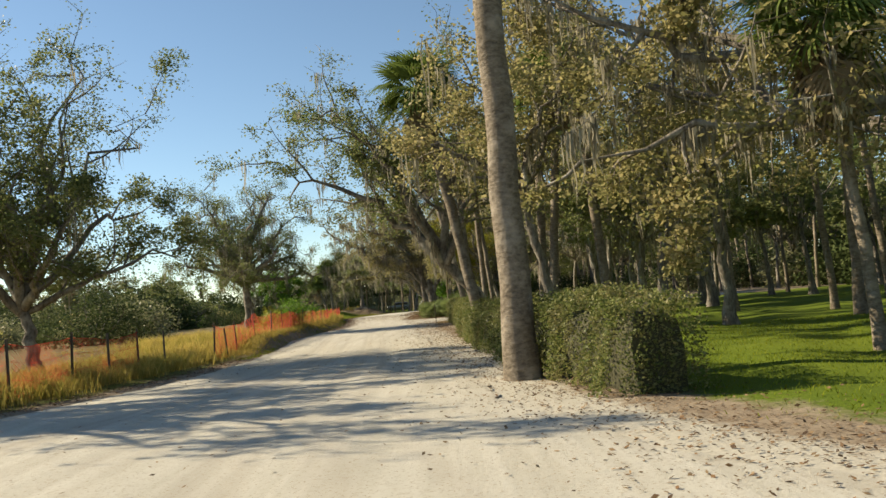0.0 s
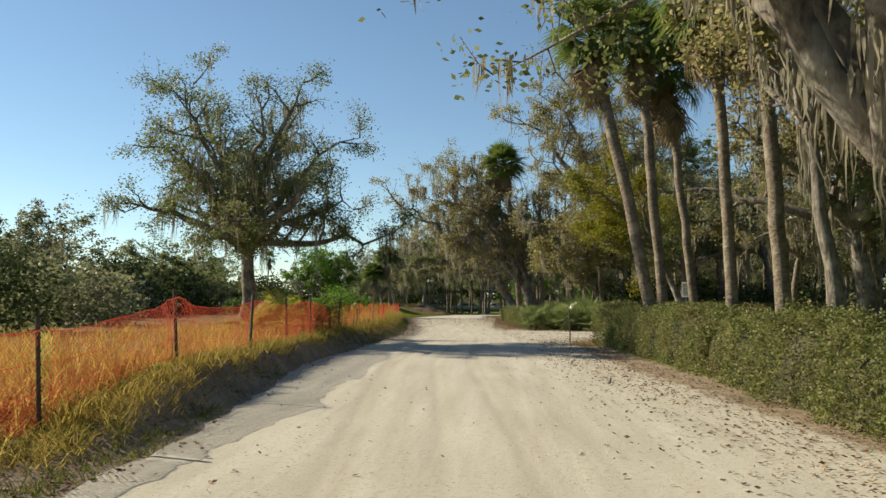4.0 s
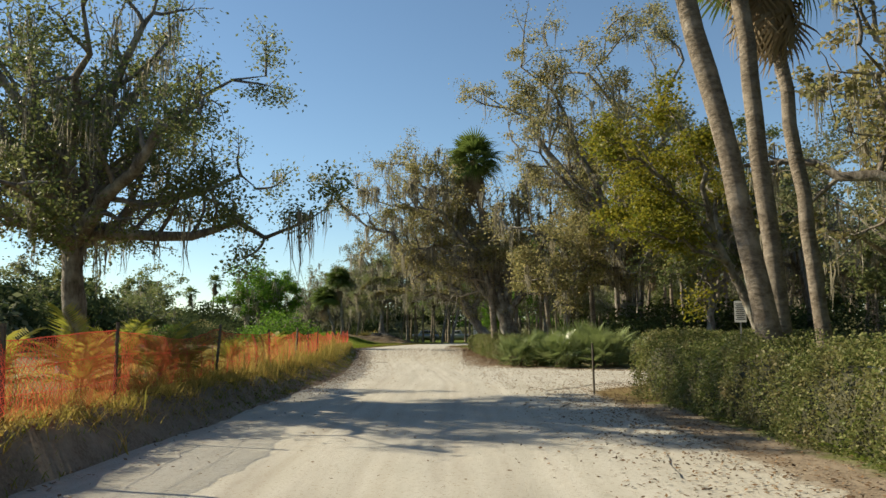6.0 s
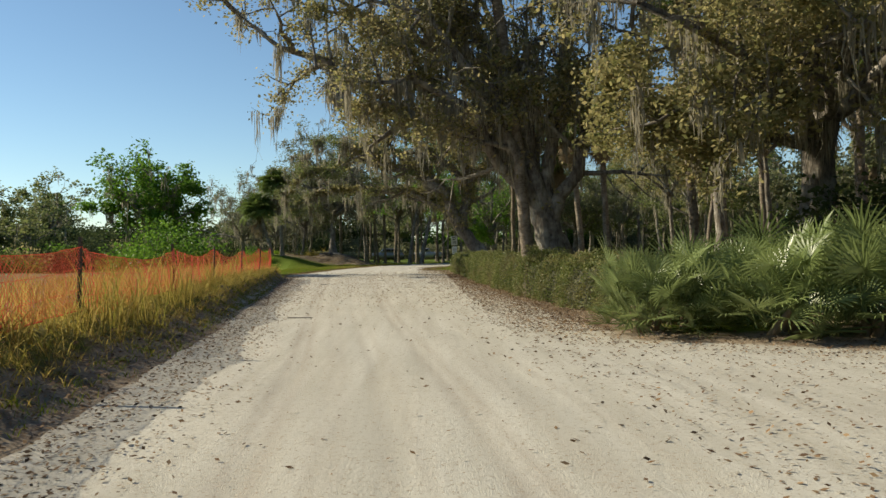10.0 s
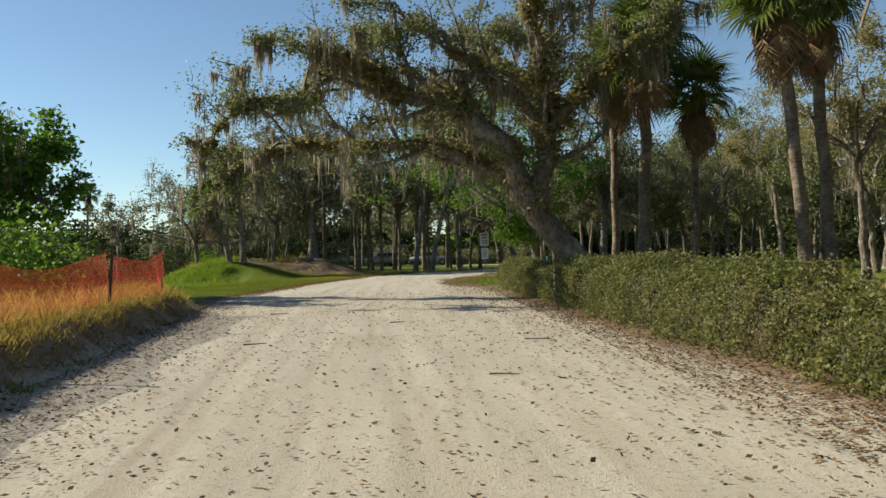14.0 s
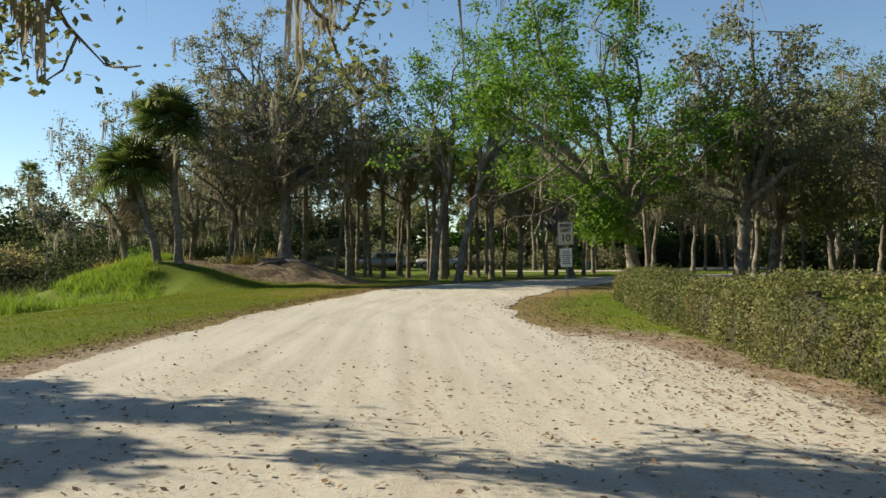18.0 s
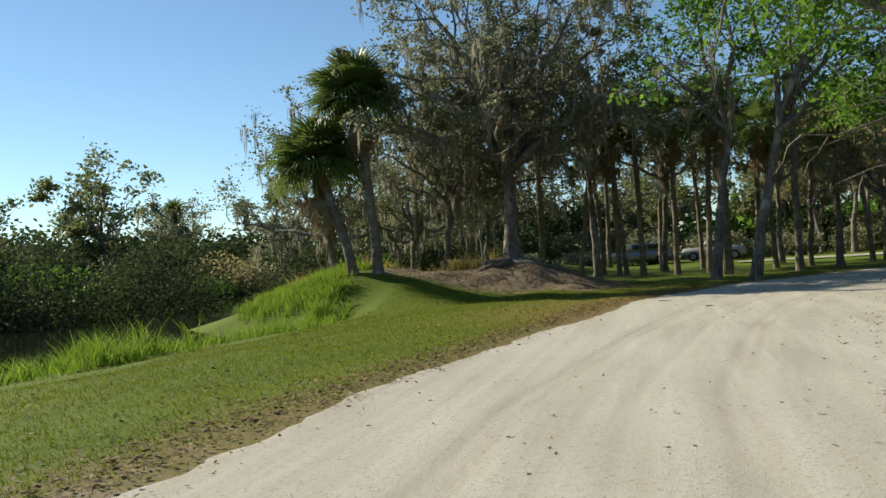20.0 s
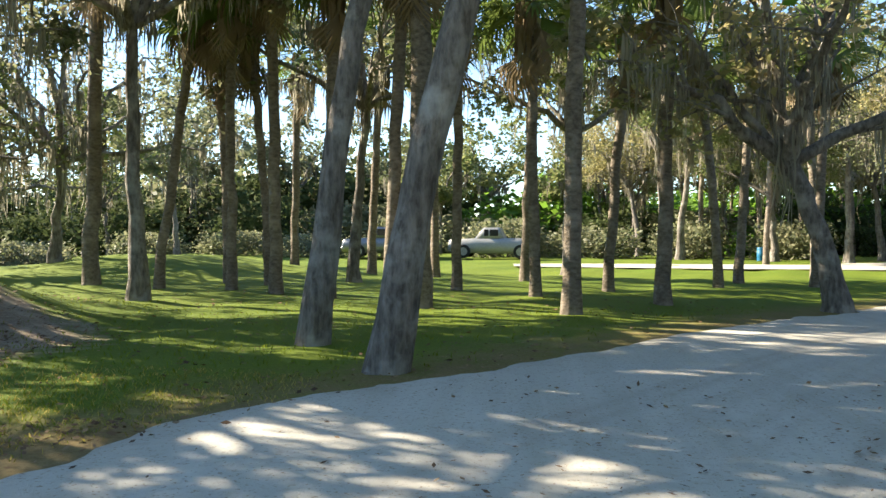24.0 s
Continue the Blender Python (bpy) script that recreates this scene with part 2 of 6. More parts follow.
def put(name, me, parent=None, m=None, label=""):
    ob = new(name, me)
    if parent:
        ob.parent = parent
    if m is not None:
        ob.matrix_basis = m
    return tagged(ob, label)


def part(name, bm, mat, parent, label=""):
    me = bpy.data.meshes.new(name)
    bm.to_mesh(me)
    bm.free()
    me.materials.append(mat)
    return put(name, me, parent, None, label)


def base(name, m, label, category, group="", kind=""):
    ob = new(name)
    ob.empty_display_size = 0.2
    ob.matrix_basis = m
    return tagged(ob, label, category, group, kind)


def box_bm(x0, x1, y0, y1, z0, z1, bevel=0.0):
    bm = bmesh.new()
    bmesh.ops.create_cube(bm, size=1)
    bmesh.ops.scale(bm, vec=(x1 - x0, y1 - y0, z1 - z0), verts=bm.verts)
    bmesh.ops.translate(bm, vec=((x0 + x1) / 2, (y0 + y1) / 2, (z0 + z1) / 2), verts=bm.verts)
    if bevel:
        bmesh.ops.bevel(bm, geom=bm.edges[:], offset=bevel, segments=2, affect="EDGES")
    return bm


class Soup:
    """Collects vertices and faces."""

    def __init__(self):
        self.v, self.f, self.n = [], [], 0

    def add(self, verts, faces):
        verts = np.asarray(verts, float).reshape(-1, 3)
        self.v.append(verts)
        for f in faces:
            self.f.append(np.asarray(f, int) + self.n)
        self.n += len(verts)

    def mesh(self, name, mat, smooth=False):
        return mesh_of(name, np.concatenate(self.v), self.f, mat, smooth)


def unit(v):
    v = np.asarray(v, float)
    return v / np.maximum(np.linalg.norm(v, axis=-1, keepdims=True), 1e-9)


def tube(points, radii, sides, wobble=0.0, rng=None):
    p = np.asarray(points, float)
    r = np.asarray(radii, float)
    d = unit(np.gradient(p, axis=0))
    ref = np.array([1.0, 0.13, 0.0]) if abs(d[0][2]) > 0.7 else np.array([0.0, 0.1, 1.0])
    u = unit(np.cross(d, ref))
    w = np.cross(d, u)
    a = np.linspace(0, 2 * np.pi, sides, endpoint=False)
    ring = np.cos(a)[None, :, None] * u[:, None] + np.sin(a)[None, :, None] * w[:, None]
    rr = np.repeat(r[:, None], sides, 1)
    if wobble:
        rr = rr * (1 + wobble * rng.normal(size=rr.shape))
    v = p[:, None] + ring * rr[..., None]
    n = len(p)
    i, j = np.meshgrid(np.arange(n - 1), np.arange(sides), indexing="ij")
    k = (j + 1) % sides
    f = np.stack([i * sides + j, i * sides + k, (i + 1) * sides + k, (i + 1) * sides + j], -1).reshape(-1, 4)
    return v.reshape(-1, 3), [f]


def leaf_cards(centres, size, rng, length=1.7, droop=0.0):
    """One pointed leaf at each centre, turned at random."""
    c = np.asarray(centres, float).reshape(-1, 3)
    n = len(c)
    along = unit(rng.normal(size=(n, 3)) * (1, 1, 0.6) - (0, 0, droop))
    side = unit(np.cross(along, rng.normal(size=(n, 3))))
    s = size * rng.uniform(0.6, 1.4, (n, 1))
    a, b = along * s * length / 2, side * s / 2
    v = np.stack([c - a, c + b - 0.1 * a, c + a, c - b - 0.1 * a], 1)
    return v.reshape(-1, 3), [np.arange(4 * n).reshape(-1, 4)]


def blades(roots, height, width, rng, lean=0.5):
    c = np.asarray(roots, float).reshape(-1, 3)
    n = len(c)
    a = rng.uniform(0, 2 * np.pi, n)
    side = np.stack([np.cos(a), np.sin(a), 0 * a], 1) * width / 2
    h = height * rng.uniform(0.55, 1.25, (n, 1))
    b = rng.uniform(0, 2 * np.pi, n)
    tip = np.stack([np.cos(b) * lean, np.sin(b) * lean, np.ones(n)], 1) * (1, 1, 1) * h * rng.uniform(0.6, 1.0, (n, 1))
    mid = c + tip * (0.35, 0.35, 0.62)
    v = np.stack([c - side, c + side, mid + 0.8 * side, mid - 0.8 * side, c + tip], 1)
    k = 5 * np.arange(n)[:, None]
    return v.reshape(-1, 3), [k + [[0, 1, 2, 3]], k + [[3, 2, 4]]]


def moss_strands(tops, length, rng, width=0.024):
    """Hanging ragged ribbons, three joints each."""
    c = np.asarray(tops, float).reshape(-1, 3)
    n = len(c)
    a = rng.uniform(0, 2 * np.pi, n)
    side = np.stack([np.cos(a), np.sin(a), 0 * a], 1) * (width * rng.uniform(0.5, 1.3, n))[:, None]
    ln = length * rng.uniform(0.35, 1.3, n) ** 1.2 if np.isscalar(length) else length
    rows = []
    for k, w in ((0.0, 0.6), (0.3, 1.0), (0.65, 0.75), (1.0, 0.05)):
        mid = c + np.stack([0.05 * k * ln * rng.normal(size=n), 0.05 * k * ln * rng.normal(size=n), -k * ln], 1)
        rows += [mid - side * w, mid + side * w]
    v = np.stack(rows, 1)
    k = 8 * np.arange(n)[:, None]
    return v.reshape(-1, 3), [np.concatenate([k + [[0, 1, 3, 2]], k + [[2, 3, 5, 4]], k + [[4, 5, 7, 6]]])]

# ---------------------------------------------------------------- ground and road
ROAD_L = [(-9.5, -12), (-9.0, 4), (-7.9, 11), (-6.4, 15), (-5.7, 20), (-5.9, 27), (-6.6, 32), (-7.2, 38), (-7.2, 46), (-7.4, 55), (-7.8, 61), (-9.1, 72), (-10.3, 81),
          (-11.2, 87), (-11.9, 93), (-11.2, 98), (-10.8, 103), (-9.7, 110), (-8.6, 116), (-7.0, 120), (-5.4, 122.8), (-3.6, 124.8), (0.0, 129), (3.0, 131.7), (12, 138), (26, 146)]
ROAD_R = [(5.5, -12), (3.2, 3), (1.6, 6.5), (0.7, 10), (0.3, 15), (-0.2, 21), (-0.8, 30), (-1.4, 37), (-1.6, 44), (-1.6, 49), (-2.3, 55), (-2.9, 60.5), (-3.4, 70), (-3.8, 78),
          (-4.1, 86), (-4.6, 96), (-5.0, 104), (-4.4, 108.5), (-3.2, 112.5), (-1.6, 116.5), (0.0, 119.6), (1.6, 122.5), (3.6, 126), (6.4, 130), (14, 134.5), (27, 141)]
SIDE_A = [(-3.0, 47.5), (-1.3, 49.2), (-0.2, 51.0), (1.5, 52.7), (3.5, 54.0), (9.0, 56.5), (22, 61)]
SIDE_B = [(-3.6, 62.5), (-2.7, 60.4), (-0.5, 58.9), (1.5, 58.0), (3.2, 57.8), (9.0, 60.2), (22, 65)]


def along(pts, n):
    p = np.array(pts, float)
    s = np.r_[0, np.cumsum(np.linalg.norm(np.diff(p, axis=0), axis=1))]
    q = np.linspace(0, s[-1], n)
    out = np.stack([np.interp(q, s, p[:, k]) for k in range(p.shape[1])], 1)
    for _ in range(max(1, n // 60)):
        out[1:-1] = 0.25 * out[:-2] + 0.5 * out[1:-1] + 0.25 * out[2:]
    return out


def paired(a, b, n):
    pa, pb = np.array(a, float), np.array(b, float)
    k = np.linspace(0, len(a) - 1, n)
    i = np.arange(len(a))
    qa, qb = (np.stack([np.interp(k, i, p[:, c]) for c in (0, 1)], 1) for p in (pa, pb))
    for _ in range(6):
        for q in (qa, qb):
            q[1:-1] = 0.25 * q[:-2] + 0.5 * q[1:-1] + 0.25 * q[2:]
    return qa, qb


def outline_distance(x, y, poly):
    """Metres outside (+) or inside (-) a closed outline."""
    p, q = np.array(poly, float), np.roll(np.array(poly, float), -1, 0)
    best, inside = np.full(x.shape, 1e9), np.zeros(x.shape, bool)
    for (ax, ay), (bx, by) in zip(p, q):
        dx, dy = bx - ax, by - ay
        k = np.clip(((x - ax) * dx + (y - ay) * dy) / (dx * dx + dy * dy), 0, 1)
        best = np.minimum(best, np.hypot(x - ax - k * dx, y - ay - k * dy))
        cross = (ay > y) != (by > y)
        inside ^= cross & (x < (bx - ax) * (y - ay) / (by - ay + 1e-12) + ax)
    return np.where(inside, -best, best)


MAIN_OUTLINE = ROAD_L + ROAD_R[::-1]
SIDE_OUTLINE = SIDE_A + SIDE_B[::-1]


def road_distance(x, y):
    return np.minimum(outline_distance(x, y, MAIN_OUTLINE), outline_distance(x, y, SIDE_OUTLINE))


def smooth(v, a, b):
    k = np.clip((v - a) / (b - a), 0, 1)
    return k * k * (3 - 2 * k)


FENCE = [(-9.3, 10.5), (-8.7, 13.0), (-8.3, 15.2), (-8.05, 17.2), (-7.7, 20.0), (-7.08, 24.3), (-7.15, 27.2), (-7.4, 30.8), (-7.6, 34.6), (-7.85, 40.2), (-8.2, 45.4), (-8.45, 50.6), (-8.6, 54.5), (-9.0, 60.2), (-9.6, 66.0),
         (-10.3, 71.5), (-10.95, 77.6), (-11.45, 83.0), (-11.75, 87.0)]
FENCE_X, FENCE_Y = np.array(FENCE)[:, 0], np.array(FENCE)[:, 1]
LX, LY = np.array(ROAD_L)[:, 0], np.array(ROAD_L)[:, 1]


def ground_z(x, y):
    x, y = np.asarray(x, float), np.asarray(y, float)
    left = np.interp(y, LY, LX) - x
    behind = np.interp(y, FENCE_Y, FENCE_X) - x
    across = np.clip((left - 0.1) / np.maximum(left - behind - 0.1, 0.3), 0, 1)
    gentle = smooth(y, 46, 51) * (1 - smooth(y, 64, 70))
    ledge = gentle * across ** 1.35 + (1 - gentle) * (0.85 * smooth(across, 0.12, 0.55) + 0.15 * across) + 0.10 * np.sin(2.1 * y + 2 * x) * np.sin(np.pi * across) + 0.07 * np.sin(5.3 * y - 3.1 * x) * np.sin(np.pi * across)
    bank = 0.47 * ledge * smooth(y, 25, 31) * (1 - smooth(y, 87, 91))
    z = bank + 0.1 * smooth(left, 0.3, 3) * (1 - smooth(y, 26, 33))
    z = z - 0.28 * smooth(left, 4, 9) * smooth(y, 92, 98) * (1 - smooth(y, 116, 122))
    z = z - 0.9 * smooth(left, 8.5, 12) * smooth(y, 90, 100) * (1 - smooth(y, 118, 124))
    z = z - 1.0 * smooth(-x, 22, 27) * (1 - smooth(-x, 42, 50)) * smooth(y, 118, 124) * (1 - smooth(y, 160, 175))
    z = z + 1.15 * np.exp(-(((x + 18.0) / 3.4) ** 2 + ((y - 123.6) / 3.2) ** 2) ** 1.25) + 1.0 * np.exp(-(((x + 13.2) / 2.6) ** 2 + ((y - 126.8) / 2.6) ** 2) ** 1.3)
    z = z + 0.6 * np.exp(-(((x + 14.5) / 4.2) ** 2 + ((y - 141) / 3.5) ** 2) ** 1.2)
    z = z + 0.07 * np.sin(2.7 * x + 1.9 * y + 1.2 * np.sin(1.6 * y)) * np.sin(2.2 * y - 1.3 * x) * np.exp(-(((x + 14.6) / 5.2) ** 2 + ((y - 125.0) / 2.6) ** 2) ** 1.5)
    ripple = 0.03 * np.sin(1.3 * x + 0.7 * y) * np.sin(0.9 * y - 0.4 * x) + 0.02 * np.sin(2.9 * x - 1.1 * y)
    return z + ripple * smooth(road_distance(x, y), 0.2, 2.5)


def spaced(lo, hi, fine_lo, fine_hi, step, growth=1.35):
    mid = list(np.arange(fine_lo, fine_hi + step / 2, step))
    out, d, v = [], step, mid[-1]
    while v < hi:
        d *= growth
        v += d
        out.append(v)
    low, d, v = [], step, mid[0]
    while v > lo:
        d *= growth
        v -= d
        low.append(v)
    return np.array(low[::-1] + mid + out)


def grid_faces(nx, ny):
    i, j = np.meshgrid(np.arange(nx - 1), np.arange(ny - 1), indexing="ij")
    return np.stack([i * ny + j, (i + 1) * ny + j, (i + 1) * ny + j + 1, i * ny + j + 1], -1).reshape(-1, 4)


def float_layer(me, name, values):
    me.attributes.new(name, "FLOAT", "POINT").data.foreach_set("value", np.asarray(values, np.float32).ravel())


def build_ground():
    gx, gy = spaced(-2500, 2500, -30, 16, 0.25), spaced(-1500, 3000, -8, 150, 0.25)
    x, y = np.meshgrid(gx, gy, indexing="ij")
    d = road_distance(x, y)
    z = ground_z(x, y) - 0.012 * (d < 0.1)
    me = mesh_of("ground", np.stack([x, y, z], -1), [grid_faces(len(gx), len(gy))], GROUND, True)
    right = left_of(x, y) < -2
    bare = np.where(right, 1 - smooth(d, 0.8, 3.0), 1 - smooth(d, 0.2, 1.3))
    bare = bare * (1 - 0.75 * smooth(y, 97, 103)) + 1.1 * np.exp(-(((x + 14.6) / 5.2) ** 2 + ((y - 124.9) / 2.5) ** 2) ** 1.5) + 0.8 * np.exp(-(((x + 11.8) / 3.0) ** 2 + ((y - 125.6) / 2.4) ** 2) ** 1.5)
    bare = bare + 0.22 * smooth(x, 5, 12) * (1 - smooth(y, 118, 124)) + 0.15 * smooth(y, 55, 62) * smooth(x, -1, 3) * (1 - smooth(y, 100, 108))
    dry = 0.12 + 0.55 * (1 - smooth(d, 0.0, 2.2)) + 0.6 * smooth(left_of(x, y), 0.9, 2.2) * (1 - smooth(y, 84, 92)) + 0.5 * smooth(y, 110, 115) * (1 - smooth(y, 119, 123)) * (1 - smooth(left_of(x, y), 1.8, 5))
    bare = bare + 0.45 * smooth(y, 56, 60) * (1 - smooth(y, 92, 98)) * smooth(x, -1.0, 1.5)
    corner = smooth(y, 44.5, 46.5) * (1 - smooth(y, 53, 54)) * smooth(x, -1.5, -0.9) * (x < 9)
    bare, dry = bare * (1 - 0.85 * corner), dry + 0.5 * corner
    float_layer(me, "bare", np.clip(bare, 0, 1))
    float_layer(me, "dry", np.clip(dry, 0, 1))
    behind = np.interp(y, FENCE_Y, FENCE_X) - x
    sandy = (0.1 + 0.55 * smooth(y, 58, 70)) * smooth(y, 28, 34) * (1 - smooth(y, 86, 96)) * (1 - smooth(left_of(x, y), 0.1, 0.9)) * (1 - smooth(behind, -0.75, -0.5)) * (left_of(x, y) > -2)
    sandy = sandy + np.where(right, 0.8 * (1 - smooth(d, 0.35, 1.7)) * smooth(y, -4, 2) * (1 - smooth(y, 96, 104)), 0)
    float_layer(me, "sandy", np.clip(sandy, 0, 1))
    tagged(put("ground", me), "grass ground with dry patches, bare earth and leaf litter", "ground", "", "structure")


def left_of(x, y):
    return np.interp(y, LY, LX) - x


def strip(name, a, b, n, across, lift, seed):
    rng = np.random.default_rng(seed)
    qa, qb = paired(a, b, n)
    wa, wb = (np.convolve(rng.normal(size=n + 12), np.ones(9) / 9, "same")[6:-6] * 0.3 for _ in (0, 1))
    k = np.linspace(0, 1, across)
    span = np.linalg.norm(qb - qa, axis=1)
    ka = -wa / span
    kb = 1 + wb / span
    kk = ka[:, None] + (kb - ka)[:, None] * k[None]
    p = qa[:, None] + (qb - qa)[:, None] * kk[..., None]
    ruts = np.zeros_like(kk)
    for c in (0.30, 0.47, 0.60, 0.76):
        ruts -= 0.010 * np.exp(-((kk - c) / 0.03) ** 2)
    edge = 0.85 * np.clip(1 + road_distance(p[..., 0], p[..., 1]) / 1.6, 0, 1)
    z = lift + 0.7 * ruts + 0.006 * np.sin(3.1 * p[..., 0] + 1.7 * p[..., 1])
    z[:, 0] = z[:, -1] = lift - 0.004
    me = mesh_of(name, np.concatenate([p, z[..., None]], -1), [grid_faces(n, across)[:, ::-1]], SAND, True)
    float_layer(me, "edge", edge)
    rut = sum(np.exp(-((kk - c) / 0.012) ** 2) for c in (0.28, 0.315, 0.59, 0.625)) + 0.6 * sum(np.exp(-((kk - c) / 0.010) ** 2) for c in (0.375, 0.4, 0.46, 0.50, 0.685, 0.71, 0.79))
    float_layer(me, "rut", np.clip(rut, 0, 1))
    return me


build_ground()
tagged(put("road", strip("road", ROAD_L, ROAD_R, 620, 90, 0.012, 3)), "pale packed sand road with faint wheel tracks and fallen leaves", "road", "", "structure")
tagged(put("side_road", strip("side_road", SIDE_A, SIDE_B, 120, 16, 0.006, 4)), "pale sand side road branching off the main one", "road", "", "structure")
gx, gy = np.linspace(-60, -15, 4), np.linspace(88, 180, 4)
xx, yy = np.meshgrid(gx, gy, indexing="ij")
tagged(put("water", mesh_of("water", np.stack([xx, yy, 0 * xx - 0.62], -1), [grid_faces(4, 4)], WATER)), "still dark pond water under overhanging bushes", "water", "", "structure")

# ---------------------------------------------------------------- trees


def bent(start, way, length, n, rng, wander, lift):
    p, d = [np.array(start, float)], unit(way)
    for _ in range(n - 1):
        d = unit(d + wander * rng.normal(size=3) + (0, 0, lift))
        p.append(p[-1] + d * length / (n - 1))
    return np.array(p)


def side_ways(path, at, rng, spread, up):
    i = min(len(path) - 2, int(at * (len(path) - 1)))
    d = unit(path[i + 1] - path[i])
    r = rng.normal(size=3)
    r = unit(r - d * (r @ d))
    f = at * (len(path) - 1) - i
    return path[i] + f * (path[i + 1] - path[i]), unit(d * (1 - spread) + r * spread + (0, 0, up)), r


def grow(seed, trunk, trunk_r, limbs, subs=6, twigs=5, sides=7, lift=0.06, reach=0.5, foot=1.7, bare_twigs=True):
    """Wood of a tree: its trunk, each limb with its branches, and the places where leaves and moss hang."""
    rng = np.random.default_rng(seed)
    t = along(trunk, 10)
    t[1:-1] += rng.normal(size=(8, 3)) * 0.03 * (1, 1, 0)
    k = np.linspace(0, 1, 10)
    tr = Soup()
    tr.add(*tube(t, trunk_r * (1 - 0.35 * k + (foot - 1) * np.exp(-k * 9)), sides + 4, 0.05, rng))
    wood, tips, hang, backs = [], [], [], []
    for pts, r0 in limbs:
        s = Soup()
        p = along(pts, 10)
        size = np.linalg.norm(np.diff(p, axis=0), axis=1).sum()
        p[1:] += rng.normal(size=(9, 3)) * 0.035 * size * np.linspace(0.3, 1, 9)[:, None]
        s.add(*tube(p, r0 * np.array([1, 0.92, 0.84, 0.75, 0.66, 0.56, 0.45, 0.33, 0.2, 0.06]), sides, 0.05, rng))
        hang += list(p[3:])
        backs += [(q, 0.85 * r0 * (1 - 0.6 * i / 60)) for i, q in enumerate(along(p, 60)[:46])]
        for at in np.linspace(0.22, 1.0, subs):
            a, d, _ = side_ways(p, min(at, 0.999), rng, 0.62, 0.15)
            ln = size * reach * (1.1 - 0.55 * at) * rng.uniform(0.7, 1.25)
            q = bent(a, d, ln, 6, rng, 0.2, lift)
            rb = r0 * (0.42 - 0.2 * at)
            s.add(*tube(q, rb * np.array([1, 0.86, 0.7, 0.52, 0.32, 0.1]), max(4, sides - 2)))
            hang += list(q[1:])
            for bt in np.linspace(0.25, 1.0, twigs):
                b, e, _ = side_ways(q, min(bt, 0.999), rng, 0.6, 0.05)
                w = bent(b, e, ln * 0.42 * rng.uniform(0.6, 1.2), 4, rng, 0.25, 0.02)
                if bare_twigs:
                    s.add(*tube(w, max(0.012, rb * 0.35) * np.linspace(1, 0.35, 4), 3))
                tips += list(w[1:])
        wood.append(s)
    return tr, wood, np.array(tips), np.array(hang), backs


def fork_limbs(seed, top, height, spread, n, r, low=0.2):
    """Limbs that leave the trunk's top all round, the lower ones flatter."""
    rng = np.random.default_rng(seed)
    out = []
    for i in range(n):
        a = 2 * np.pi * (i + rng.uniform(-0.3, 0.3)) / n
        up = low + (0.95 - low) * ((i * 0.618) % 1.0)
        run = spread * (1.05 - 0.6 * up) * rng.uniform(0.8, 1.15)
        rise = (height - top[2]) * (0.12 + 0.8 * up)
        d = np.array([np.cos(a), np.sin(a), 0])
        p0 = np.array(top) - (0, 0, 0.25 * rng.uniform(0, 1))
        out.append(([p0, p0 + d * run * 0.3 + (0, 0, rise * 0.45), p0 + d * run * 0.65 + (0, 0, rise * 0.8), p0 + d * run + (0, 0, rise)], r * rng.uniform(0.5, 0.75)))
    return out


def leaf_clumps(tips, per_tip, puff, rng, even=0.9):
    """Leaf places in tight, uneven tufts: some twigs bare, some full, the tufts flattened and drooping at the rim."""
    n = len(tips)
    twig_share = np.repeat(rng.gamma(even, 1 / even, n // 3 + 1), 3)[:n]
    bough = np.repeat(rng.gamma(2.2, 1 / 2.2, n // 15 + 1), 15)[:n]
    count = rng.poisson(per_tip * np.clip(twig_share, 0, 2.6) * np.clip(bough, 0.25, 2.0))
    tight = puff * rng.uniform(0.35, 0.8, n)
    off = np.clip(rng.normal(size=(int(count.sum()), 3)), -2, 2) * np.repeat(tight, count)[:, None]
    off[:, 2] = 0.6 * off[:, 2] - 0.25 * np.hypot(off[:, 0], off[:, 1])
    return np.repeat(tips, count, 0) + off


def moss_beards(sites, moss, strands, length, width, rng):
    """Beards of moss: bundles of strands, long in the middle and short at the rim, gathered along some boughs."""
    share = np.repeat(rng.gamma(0.8, 1.0, len(sites) // 5 + 1), 5)[:len(sites)]
    pick = rng.choice(len(sites), moss, p=share / share.sum())
    size = np.clip(rng.lognormal(-0.12, 0.42, moss), 0.35, 2.0)
    off = rng.normal(size=(moss, strands, 3)) * (0.075, 0.075, 0.03) * (0.6 + 0.5 * size)[:, None, None]
    rim = np.exp(-(np.hypot(off[..., 0], off[..., 1]) / (0.085 * (0.6 + 0.5 * size))[:, None]) ** 2)
    ln = length * size[:, None] * (0.25 + 0.95 * rim) * rng.uniform(0.7, 1.15, (moss, strands))
    return moss_strands((sites[pick][:, None] + off).reshape(-1, 3), ln.ravel(), rng, width)


